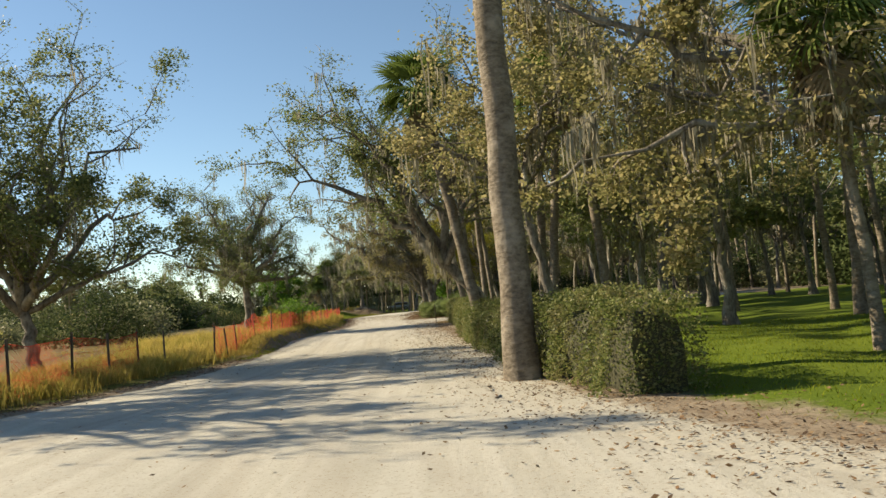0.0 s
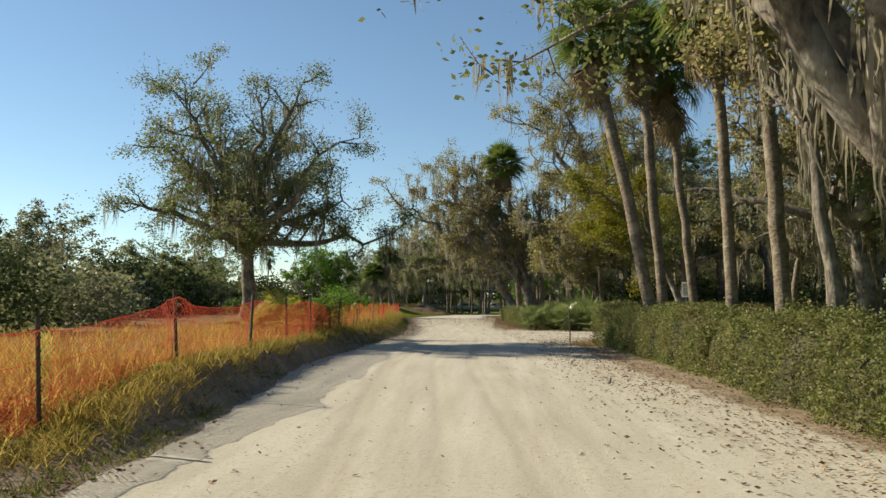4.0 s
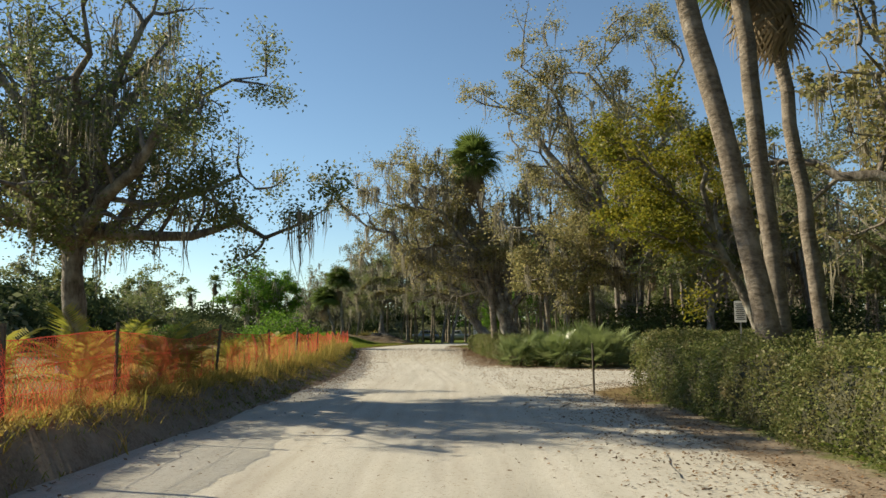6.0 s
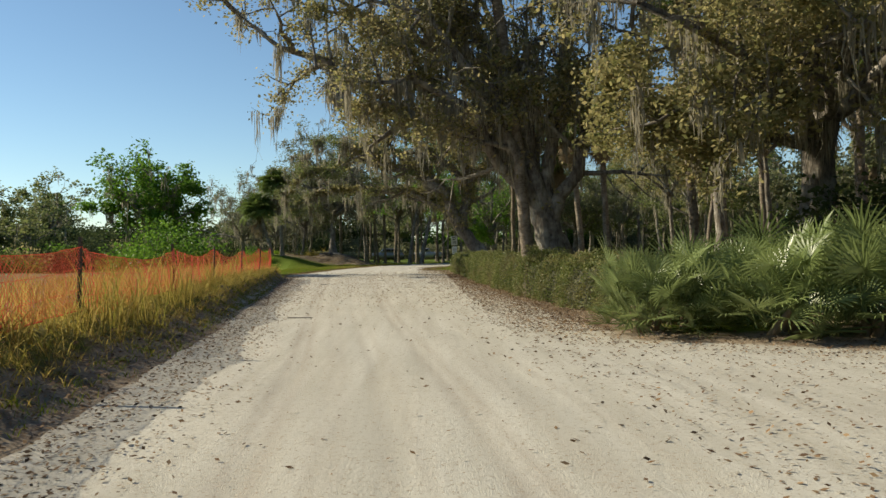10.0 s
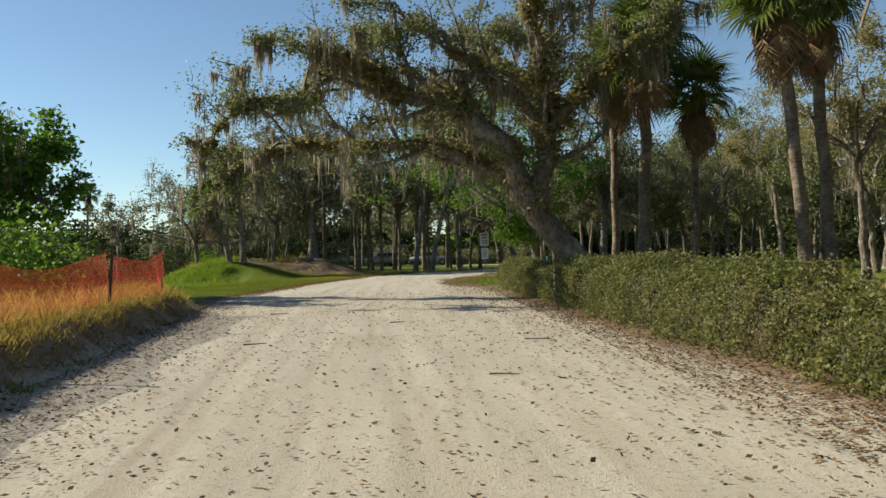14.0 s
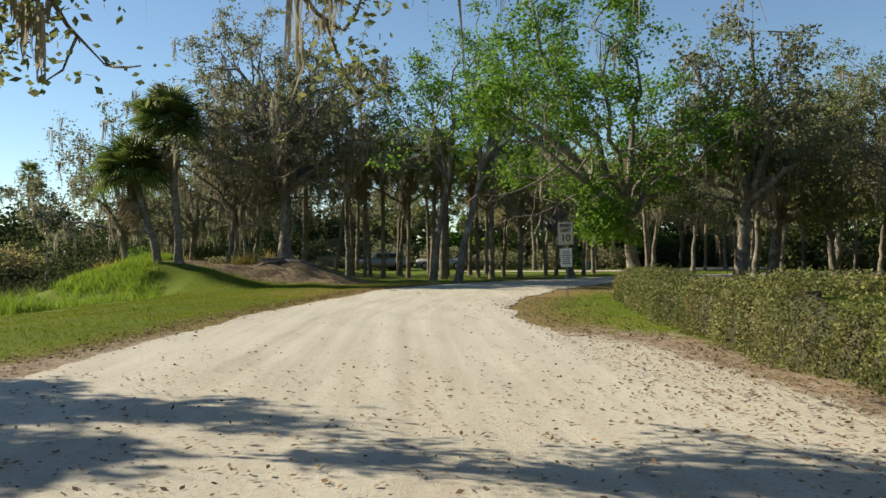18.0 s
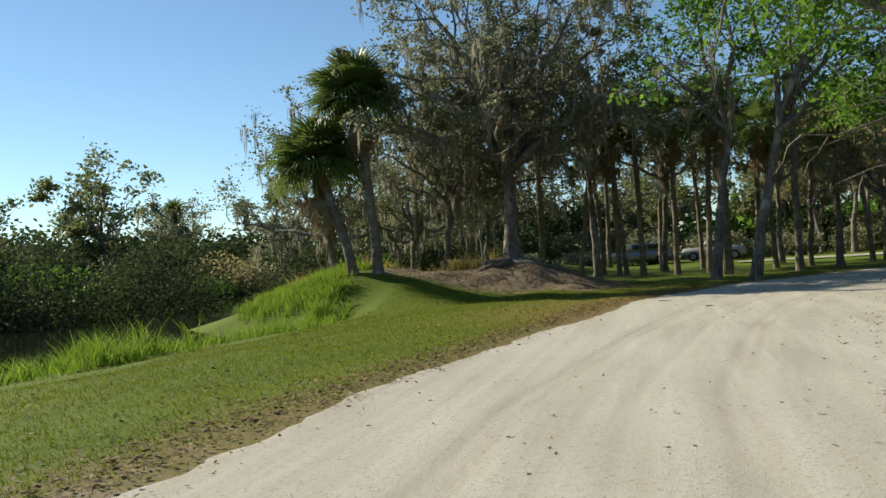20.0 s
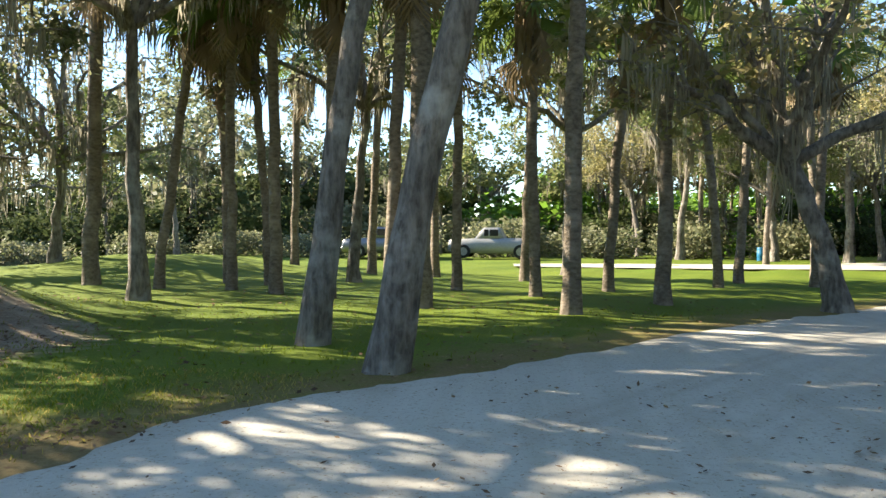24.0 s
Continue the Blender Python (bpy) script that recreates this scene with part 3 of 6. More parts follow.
def tree(name, m, label, leaf, seed, trunk, trunk_r, limbs, per_tip=9, leaf_size=0.11, puff=0.28, moss=0, moss_length=0.8, group="", category="tree", strands=11, moss_width=0.018, head=0.0, clear=1.6, bare=0.0, fern=0, split=True, even=0.9, **kw):
    ob = base(name, m, label, category, group)
    tr, wood, tips, hang, backs = grow(seed, trunk, trunk_r, limbs, **kw)
    rng = np.random.default_rng(seed + 77)
    if head:
        tips = tips[(tips[:, 2] > head) | (np.hypot(tips[:, 0], tips[:, 1]) < clear)]
        hang = hang[(hang[:, 2] > head + 0.5) | (np.hypot(hang[:, 0], hang[:, 1]) < 0.75 * clear)]
    tips = tips[np.linalg.norm(tips - np.array(trunk[-1], float), axis=1) > bare]
    put("trunk", tr.mesh("trunk", OAK_BARK, True), ob)
    if split:
        for s in wood:
            put("limb", s.mesh("limb", OAK_BARK, True), ob)
    else:
        every = Soup()
        for s in wood:
            every.add(np.concatenate(s.v), s.f)
        put("branchwork", every.mesh("branchwork", OAK_BARK, True), ob)
    c = leaf_clumps(tips, per_tip, puff, rng, even)
    tagged(put("crown", mesh_of("crown", *leaf_cards(c, leaf_size, rng), leaf), ob), kind="stuff")
    if fern:
        share = np.repeat(rng.gamma(0.7, 1.0, len(backs) // 4 + 1), 4)[:len(backs)]
        i = rng.choice(len(backs), fern, p=share / share.sum())
        thick = np.array([b for _, b in backs])[i]
        f = np.array([a for a, _ in backs])[i] + rng.normal(size=(fern, 3)) * (thick[:, None] * 0.75 + 0.05) * (1, 1, 0.8) + np.stack([0 * thick, 0 * thick, 0.55 * thick], 1)
        tagged(put("resurrection_fern", mesh_of("resurrection_fern", *leaf_cards(f, 0.062, rng, 2.4), BROWN_LEAF), ob), "brownish fern along the limbs", kind="stuff")
    if moss:
        low = np.array([a - (0, 0, 0.8 * b) for a, b in backs])
        low = low[low[:, 2] > max(head, 2.0)]
        pick = np.concatenate([hang, low, tips[rng.random(len(tips)) < 0.4]])
        tagged(put("hanging_moss", mesh_of("hanging_moss", *moss_beards(pick, moss, strands, moss_length, moss_width, rng), MOSS), ob), kind="stuff")
    return ob


def plain_tree(name, x, y, label, leaf, seed, height, spread, girth, stem=0.4, lean=(0, 0), n=7, z=None, turn=0, low=0.2, **kw):
    z0 = float(ground_z(x, y)) - 0.08 if z is None else z
    top = (lean[0], lean[1], height * stem)
    trunk = [(0, 0, -0.1), (lean[0] * 0.3, lean[1] * 0.3, top[2] * 0.5), top]
    return tree(name, pose(x, y, z0, 0, 0, turn), label, leaf, seed, trunk, girth, fork_limbs(seed, top, height, spread, n, girth, low), **kw)


def frond_mesh(name, mat, segments, radius, petiole, droop, seed, width=0.05, fan=128):
    """One fan frond: a stalk along x and folded, split segments round its end."""
    rng = np.random.default_rng(seed)
    s = Soup()
    v, f = tube([(0, 0, 0), (petiole * 0.5, 0, 0.02), (petiole, 0, 0)], [0.022, 0.016, 0.010], 4)
    s.add(v, f)
    hub = s.n
    s.add([(petiole, 0, 0)], [np.array([[0, -1, -2]])])
    for i in range(segments):
        a = radians(-fan + 2 * fan * i / (segments - 1))
        ln = radius * (1 - 0.22 * abs(a) / 2.2) * rng.uniform(0.85, 1.08)
        d, q = np.array([np.cos(a), np.sin(a), 0]), np.array([-np.sin(a), np.cos(a), 0])
        c = np.array([petiole, 0, 0])
        fold = 0.5 * abs(np.sin(a)) * ln
        p = [c + d * ln * k + (0, 0, fold * k - droop * ln * k ** 3) for k in (0.05, 0.55, 0.82, 1.0)]
        w = [width * 0.3, width, width * 0.6, 0.004]
        pts = []
        for k in range(4):
            pts += [p[k] - q * w[k] / 2, p[k] + q * w[k] / 2 + (0, 0, 0.25 * w[k])]
        s.add(pts, [np.array([[0, 1, 3, 2], [2, 3, 5, 4], [4, 5, 7, 6]]), np.array([[hub - s.n, 1, 0]])])
    return s.mesh(name, mat)


FROND = [frond_mesh("frond", PALM_LEAF, 28, 0.84, 0.72, 0.26 + 0.22 * k, k, 0.06) for k in range(3)]
DRY_FROND = frond_mesh("dead_frond", DEAD_FROND, 14, 0.8, 0.5, 0.75, 9, 0.05, 48)


def palm(x, y, label, seed, height, r=0.15, lean=(0.0, 0.0), fronds=34, dead=30, size=1.0, group="sabal palms", near=True, z=None, skirt=True):
    rng = np.random.default_rng(seed)
    z0 = float(ground_z(x, y)) - 0.06 if z is None else z
    ob = base("palm_tree", pose(x, y, z0), label, "palm tree", group)
    k = np.linspace(0, 1, 14)
    p = np.stack([lean[0] * k ** 1.3, lean[1] * k ** 1.3, k * height], 1)
    p[1:-1] += rng.normal(size=(12, 3)) * (0.02, 0.02, 0)
    s = Soup()
    s.add(*tube(p, r * (1.0 - 0.12 * k + 0.35 * np.exp(-k * 16)), 12, 0.025, rng))
    put("trunk", s.mesh("trunk", PALM_BARK, True), ob)
    top = p[-1]
    crown, dry = Soup(), Soup()
    for i in range(fronds + dead):
        live = i < fronds
        el = 82 - (108 if fronds > 50 else 125) * (i / max(1, fronds - 1)) ** 0.9 if live else rng.uniform(-86, -52)
        me = FROND[i % 3] if live else DRY_FROND
        m = pose(top[0], top[1], top[2] + (0.12 if live else rng.uniform(-0.75, 0.0)), 0, 0, 137.5 * i + rng.uniform(-15, 15)) @ pose(0, 0, 0, rng.uniform(-20, 20), -el, 0) @ Matrix.Scale(size * rng.uniform(0.85, 1.12), 4)
        if near:
            put("frond" if live else "dead_frond", me, ob, m)
        else:
            co = np.empty(len(me.vertices) * 3, np.float32)
            me.vertices.foreach_get("co", co)
            mm = np.array(m)
            co = co.reshape(-1, 3) @ mm[:3, :3].T + mm[:3, 3]
            quads = [tuple(q.vertices) for q in me.polygons]
            (crown if live else dry).add(co, [np.array([q for q in quads if len(q) == k]) for k in (3, 4)])
    if not near:
        put("crown", crown.mesh("crown", PALM_LEAF), ob)
        if dry.n:
            put("dead_fronds", dry.mesh("dead_fronds", DEAD_FROND), ob)
    if skirt:
        a = rng.uniform(0, 2 * np.pi, 110)
        c = top + np.stack([np.cos(a) * 0.2, np.sin(a) * 0.2, rng.uniform(-0.6, 0.15, 110)], 1)
        put("leaf_base", mesh_of("leaf_base", *moss_strands(c, 0.7, rng, 0.06), DEAD_FROND), ob)
    return ob


def shrub(name, x, y, label, leaf, seed, rx, ry, h, count, leaf_size, group="", z=None, category="bush"):
    """A bush: stems, and leaves in uneven clumps over a broken dome."""
    rng = np.random.default_rng(seed)
    z0 = float(ground_z(x, y)) - 0.05 if z is None else z
    ob = base(name, pose(x, y, z0), label, category, group)
    n = max(10, int(9 * (rx * ry) ** 0.5 * h))
    a, u = rng.uniform(0, 2 * np.pi, n), rng.random(n) ** 0.5
    c = np.stack([np.cos(a) * u * rx, np.sin(a) * u * ry, h * (0.15 + 0.8 * rng.random(n)) * (1 - 0.55 * u ** 2)], 1)
    s = Soup()
    for k in range(min(n, 14)):
        s.add(*tube(bent((c[k, 0] * 0.25, c[k, 1] * 0.25, 0), c[k] - (c[k, 0] * 0.25, c[k, 1] * 0.25, 0), np.linalg.norm(c[k]), 5, rng, 0.12, 0), 0.03 * h ** 0.5 * np.linspace(1, 0.3, 5), 4))
    put("stem", s.mesh("stem", OAK_BARK), ob)
    q = c[rng.integers(0, n, count)] + np.clip(rng.normal(size=(count, 3)), -1.5, 1.5) * 0.28 * min(rx, ry, h) ** 0.7 * np.array((1, 1, 0.8))
    q[:, 2] = np.abs(q[:, 2])
    tagged(put("foliage", mesh_of("foliage", *leaf_cards(q, leaf_size, rng), leaf), ob), kind="stuff")
    return ob


# ---------------------------------------------------------------- hedges


def hedge(points, width, height, seed, label, density=1750, ragged=0.0):
    """A clipped hedge: a dark closed core and a skin of small leaves. points: its road-side foot."""
    rng = np.random.default_rng(seed)
    ob = base("hedge", pose(points[0][0], points[0][1], 0), label, "hedge", "clipped hedges along the road")
    o = np.array((points[0][0], points[0][1], 0))
    length = np.linalg.norm(np.diff(np.array(points), axis=0), axis=1).sum()
    n = max(8, int(length / 0.35))
    p = along(points, n)
    d = unit(np.gradient(p, axis=0))
    q = np.stack([d[:, 1], -d[:, 0]], 1)
    prof = np.array([(0.24, 0), (0.17, 0.5), (0.24, 0.78), (0.5, 0.84), (0.76, 0.78), (0.83, 0.5), (0.76, 0)])
    if ragged:
        prof = (prof - (0.5, 0)) * (0.2, 0.35) + (0.5, 0)
    wob = 1 + 0.08 * rng.normal(size=(n, len(prof)))
    bays = 1 - 0.22 * np.maximum(0, np.sin(np.arange(n) * length / n * 0.9 + seed)) ** 12
    hh = height * (1 + 0.11 * np.convolve(rng.normal(size=n + 8), np.ones(5) / 5, "same")[4:-4]) * bays
    v = np.zeros((n, len(prof), 3))
    v[..., :2] = p[:, None] + q[:, None] * (prof[None, :, 0] * wob * width)[..., None]
    v[..., 2] = prof[None, :, 1] * wob * hh[:, None] - 0.02
    k = len(prof)
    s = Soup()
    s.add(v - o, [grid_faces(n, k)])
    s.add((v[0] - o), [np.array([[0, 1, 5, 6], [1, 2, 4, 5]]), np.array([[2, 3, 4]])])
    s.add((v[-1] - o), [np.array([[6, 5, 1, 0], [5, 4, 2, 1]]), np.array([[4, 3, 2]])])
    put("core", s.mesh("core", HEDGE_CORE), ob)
    count = int(density * length * (1.3 * height + width))
    i = rng.random(count) * (n - 1)
    u = rng.random(count) * (1.3 * height + width)
    u = np.where(u > height + width, height + width + (u - height - width) / 0.3, u)
    side = np.where(u < height, 0.0, np.where(u < height + width, (u - height) / width, 1.0))
    up = np.where(u < height, u, np.where(u < height + width, height, 2 * height + width - u))
    at = i * length / n
    lump = 0.17 * np.sin(2.3 * at + 2 * up + seed) * np.sin(0.7 * at + seed) + 0.09 * np.sin(5.3 * at + 5 * side + 4 * up) * np.sin(1.9 * at + 3 * up) + 0.06 * np.sin(11 * at + 9 * up)
    push = rng.normal(size=count) * 0.045 + lump * 0.8 + 0.10 * np.maximum(0, rng.random(count) - 0.93) / 0.07
    a = i.astype(int)
    f = (i - a)[:, None]
    b = np.minimum(a + 1, n - 1)
    pc, qc = p[a] * (1 - f) + p[b] * f, q[a] * (1 - f) + q[b] * f
    out = np.where(side == 0, -push, np.where(side == 1, push, 0))
    xy = pc + qc * (side * width + out + 0.02 * (side > 0) - 0.02)[:, None] + rng.normal(size=(count, 2)) * 0.03
    zz = np.clip(up * np.interp(i, np.arange(n), hh) / height + np.where((side > 0) & (side < 1), push, 0), 0.02, None)
    keep = np.ones(count, bool)
    if ragged:
        g = np.sin(2.3 * i * length / n + seed) + np.sin(5.1 * i * length / n)
        keep = (g > -1.4 + ragged) | (zz < 0.3) | (rng.random(count) < 0.10)
    c = np.concatenate([xy, zz[:, None]], 1)[keep]
    ends = int(density * width * height)
    for e, sg in ((0, -1), (n - 1, 1)):
        w = rng.random((ends, 2))
        ce = np.concatenate([p[e] + q[e] * (w[:, :1] * width) + d[e] * sg * (0.04 + 0.06 * rng.random((ends, 1))), w[:, 1:] * hh[e]], 1)
        c = np.concatenate([c, ce])
    tagged(put("foliage", mesh_of("foliage", *leaf_cards(c - o, 0.028, rng, 1.55), HEDGE_LEAF), ob), kind="stuff")
    return ob


HL = "clipped evergreen hedge with small glossy leaves"
hedge([(1.95, 9.4), (1.45, 12.2), (1.15, 14.6)], 1.1, 1.1, 11, HL + ", rounded at its end")
hedge([(1.1, 14.9), (0.95, 19.0)], 0.9, 1.0, 12, "thin gappy clipped hedge with sparse leaves", 1100, 1.7)
hedge([(0.8, 19.8), (0.55, 27), (0.62, 35.4)], 1.0, 1.05, 13, HL)
hedge([(0.62, 35.9), (0.45, 41), (0.12, 47.4)], 1.1, 1.08, 14, HL + ", ending at the side road")
hedge([(-1.2, 63.4), (-2.05, 70), (-2.4, 76), (-2.62, 81), (-2.75, 87.6)], 1.0, 1.0, 15, HL + ", beside palmettos")
hedge([(3.9, 59.6), (9.0, 61.9), (14.5, 64.4)], 1.2, 1.25, 18, "dark shaded hedge along the side road")
hedge([(-2.75, 88.1), (-3.0, 93), (-2.95, 97)], 0.9, 0.85, 16, HL + ", under the leaning oak")
hedge([(-2.9, 97.2), (-2.5, 102), (-1.7, 106.5), (-1.3, 109.4)], 0.9, 0.8, 17, HL + ", low, curving away")

# ---------------------------------------------------------------- named trees
OAKL = "live oak with spreading crown and hanging grey moss"


def shaped_tree(x, y, label, leaf, seed, trunk, r, limbs, z=-0.08, **kw):
    """A tree whose trunk and limbs are given in world places."""
    o = np.array((x, y, z))
    return tree("oak_tree", pose(x, y, z), label, leaf, seed, [np.array(p) - o for p in trunk], r, [([np.array(p) - o for p in pts], rr) for pts, rr in limbs], **kw)


plain_tree("oak_tree", -11.1, 21.6, "live oak with forked trunk and open dark crown", OAK_LEAF, 21, 11.4, 4.5, 0.2, 0.18, (-0.3, 0.1), 15, low=0.05, per_tip=44, leaf_size=0.05, puff=0.34, moss=90, moss_length=0.6, subs=7, twigs=6, foot=1.5)
plain_tree("oak_tree", -14.6, 15.0, "live oak with open dark crown beside the road", OAK_LEAF, 22, 9.5, 5.6, 0.30, 0.3, (0.3, 0.1), 8, per_tip=26, leaf_size=0.075, puff=0.4, moss=60, subs=7, twigs=5)
plain_tree("oak_tree", -11.4, 46.3, "lone live oak with grey twiggy crown behind the fence", OAK_LEAF, 23, 9.7, 4.5, 0.28, 0.3, (-0.1, 0), 17, low=-0.08, even=1.8, per_tip=21, leaf_size=0.047, puff=0.34, moss=150, moss_length=0.8, moss_width=0.014, strands=16, subs=8, twigs=7, reach=0.36)
shaped_tree(1.9, 27.0, "live oak leaning over the road with yellow-green leaves", OAK_LEAF, 24, [(1.9, 27, -0.1), (1.1, 26.8, 1.4), (0.0, 26.6, 2.6)], 0.24,
            [([(0, 26.6, 2.5), (-1.3, 26.5, 4.2), (-2.6, 26.5, 5.1), (-5.2, 26.4, 6.0)], 0.16), ([(0, 26.6, 2.6), (-0.6, 26.9, 4.6), (-2.2, 27.4, 6.8), (-3.6, 27.6, 8.0)], 0.15),
             ([(0, 26.6, 2.6), (0.4, 26.4, 4.8), (1.0, 26.2, 7.0), (1.6, 26.0, 9.0)], 0.16), ([(0, 26.6, 2.4), (-0.8, 25.2, 4.2), (-1.8, 23.6, 6.0), (-2.6, 22.6, 7.0)], 0.13),
             ([(0, 26.6, 2.6), (0.9, 27.6, 4.4), (2.4, 28.8, 6.2), (3.6, 29.6, 7.4)], 0.13), ([(0, 26.6, 2.6), (-0.8, 28.4, 4.8), (-1.8, 30.4, 6.6)], 0.13), ([(0.1, 26.6, 2.4), (1.2, 25, 4.4), (2.6, 23.8, 6.6)], 0.13)],
            per_tip=52, leaf_size=0.052, puff=0.34, moss=150, moss_length=0.6, subs=8, twigs=6)
shaped_tree(9.6, 13.6, "old live oak with long low limbs over the lawn", BROWN_LEAF, 32, [(9.6, 13.6, -0.1), (9.4, 13.4, 1.8), (9.2, 13.3, 3.4)], 0.42,
            [([(9.2, 13.3, 3.4), (7.5, 13.0, 3.95), (5.9, 12.9, 3.95), (4.1, 12.9, 3.7), (2.6, 12.8, 3.4)], 0.19), ([(9.2, 13.3, 3.4), (7.4, 13.2, 4.8), (4.6, 13.2, 5.0), (2.2, 13.2, 6.2)], 0.2),
             ([(9.2, 13.3, 3.3), (8.0, 14.6, 5.0), (5.6, 16.2, 6.4), (3.2, 17.4, 7.4)], 0.2), ([(9.2, 13.3, 3.4), (8.4, 12.4, 6.0), (6.4, 11.6, 7.6)], 0.2), ([(9.2, 13.3, 3.4), (10, 15, 6), (9.5, 17.5, 8)], 0.2),
             ([(9.2, 13.3, 3.4), (7.6, 15.6, 4.4), (6.0, 18.6, 5.6), (4.2, 20.6, 6.4)], 0.18)],
            per_tip=40, leaf_size=0.06, puff=0.36, moss=420, moss_length=0.6, subs=9, twigs=6, reach=0.42)
shaped_tree(3.5, 48.6, "leaning tree with yellow autumn leaves beside the side road", YELLOW_LEAF, 25, [(3.5, 48.6, -0.1), (2.8, 48.6, 2.2), (2.2, 48.6, 3.5)], 0.13,
            [([(2.2, 48.6, 3.4), (1.2, 48.2, 4.4), (0.2, 47.4, 5.0), (-0.6, 46.8, 5.4)], 0.08), ([(2.2, 48.6, 3.5), (1.8, 48.2, 4.9), (1.0, 47.8, 6.4)], 0.08), ([(2.4, 48.6, 3.2), (1.2, 48.6, 3.6), (0.1, 48.2, 3.8)], 0.07),
             ([(2.3, 48.6, 3.4), (2.6, 49.6, 4.6), (2.4, 50.2, 5.8)], 0.07), ([(2.6, 48.6, 2.8), (1.6, 48.0, 3.2), (0.2, 47.2, 3.4)], 0.06), ([(2.2, 48.6, 3.4), (1.4, 49.2, 4.6), (0.6, 49.8, 5.4)], 0.06)],
            per_tip=32, leaf_size=0.048, puff=0.32, moss=0, subs=7, twigs=6, reach=0.34)
shaped_tree(3.9, 68.0, OAKL + ", browning leaves", BROWN_LEAF, 26, [(3.9, 68, -0.1), (4.1, 68, 2), (4.35, 68, 4.4)], 0.45,
            [([(4.35, 68, 4.2), (2.8, 67.6, 7.4), (0.6, 67.6, 10.4), (-2.4, 68, 13.0)], 0.26), ([(4.35, 68, 4.4), (5.2, 67.6, 8), (6.0, 67.2, 11.6), (6.4, 67, 14.4)], 0.26), ([(4.3, 68, 3.6), (2.2, 66.4, 4.8), (0.0, 65, 5.6), (-1.8, 64.4, 6.0)], 0.2),
             ([(4.35, 68, 4.0), (5.6, 66, 5.6), (7.0, 64, 7)], 0.2), ([(4.35, 68, 4.4), (3.8, 66.2, 8.0), (3.2, 64.6, 11.2)], 0.2), ([(4.3, 68, 3.8), (3.4, 65.8, 4.6), (2.6, 63.2, 5.0)], 0.17), ([(4.35, 68, 4.4), (4.6, 70, 9), (3.4, 71, 13)], 0.2),
             ([(4.35, 68, 4.2), (6.0, 69, 8), (7.6, 69, 11)], 0.2), ([(4.3, 68, 3.4), (1.6, 67.4, 4.0), (-0.6, 66.8, 4.2)], 0.17), ([(4.3, 68, 3.6), (2.4, 66.6, 4.8), (0.6, 65.6, 4.3), (-0.6, 65.2, 3.4)], 0.15), ([(4.3, 68, 3.6), (2.6, 66, 4.5), (1.6, 64.8, 4.0), (0.8, 64.2, 3.2)], 0.14), ([(4.35, 68, 4.4), (2.2, 69, 8.5), (0.4, 69.6, 11.5)], 0.2), ([(4.3, 68, 4.2), (1.8, 66, 7.4), (-1.0, 64.6, 9.4)], 0.2),
             ([(4.35, 68, 4.4), (2.6, 67, 8.6), (1.0, 66.6, 12.0), (0.2, 66.4, 14.6)], 0.22), ([(4.3, 68, 4.2), (3.6, 67, 9.0), (3.0, 66.6, 12.6), (2.6, 66.2, 15.4)], 0.22)],
            per_tip=40, leaf_size=0.066, puff=0.42, moss=560, moss_width=0.018, strands=15, bare=2.2, moss_length=0.85, subs=8, twigs=6, reach=0.42)
shaped_tree(-0.75, 72.4, OAKL + ", forked low", BROWN_LEAF, 27, [(-0.7, 72.4, -0.1), (-1.05, 72.4, 1.3), (-1.55, 72.4, 2.5)], 0.52,
            [([(-1.45, 72.4, 2.3), (-1.85, 72.4, 3.3), (-2.3, 72.4, 4.15), (-3.1, 72.4, 4.6), (-4.1, 72.4, 4.8), (-5.2, 72.4, 5.1), (-6.6, 72.4, 5.7), (-7.8, 72.4, 6.5), (-9.6, 72.3, 7.6)], 0.36), ([(-1.6, 72.3, 2.4), (-3.2, 71.6, 4.6), (-5.0, 70.8, 5.6), (-6.8, 70.2, 6.2)], 0.2),
             ([(-1.2, 72.3, 2.0), (-0.3, 72.1, 3.8), (0.8, 71.8, 6.4), (1.4, 71.6, 9.0)], 0.22), ([(-1.4, 72.3, 2.4), (-2.1, 72.6, 6.0), (-3.4, 72.6, 7.6), (-4.6, 72.8, 9.2)], 0.26),
             ([(-1.5, 72.3, 2.4), (-2.8, 71.6, 5.2), (-4.6, 71.2, 7.0), (-6.2, 71.0, 8.2)], 0.22), ([(-1.3, 72.3, 2.4), (-0.8, 72.4, 6.0), (-0.4, 72.6, 9.6)], 0.22), ([(-1.5, 72.3, 2.4), (-3.0, 74, 5.4), (-6, 75.6, 7), (-8.6, 76.4, 7.6)], 0.2),
             ([(-1.4, 72.4, 2.4), (-1.8, 74, 6.0), (-2.6, 75.4, 9.2), (-3.6, 76, 11.2)], 0.2), ([(-1.6, 72.4, 2.4), (-3.0, 74.4, 6.0), (-5.4, 76, 9.0), (-7.0, 76.6, 10.4)], 0.18), ([(-1.4, 72.3, 2.4), (-3.4, 73.4, 6.4), (-6.4, 73.8, 8.0), (-8.8, 73.6, 9.0)], 0.2), ([(-1.5, 72.3, 2.4), (-2.6, 72.8, 6.4), (-4.6, 72.8, 9.2), (-7.4, 72.8, 10.6)], 0.19)],
            per_tip=28, leaf_size=0.062, puff=0.38, moss=820, moss_length=0.85, moss_width=0.017, strands=16, head=3.6, bare=2.4, subs=12, twigs=6, reach=0.34, fern=3000)
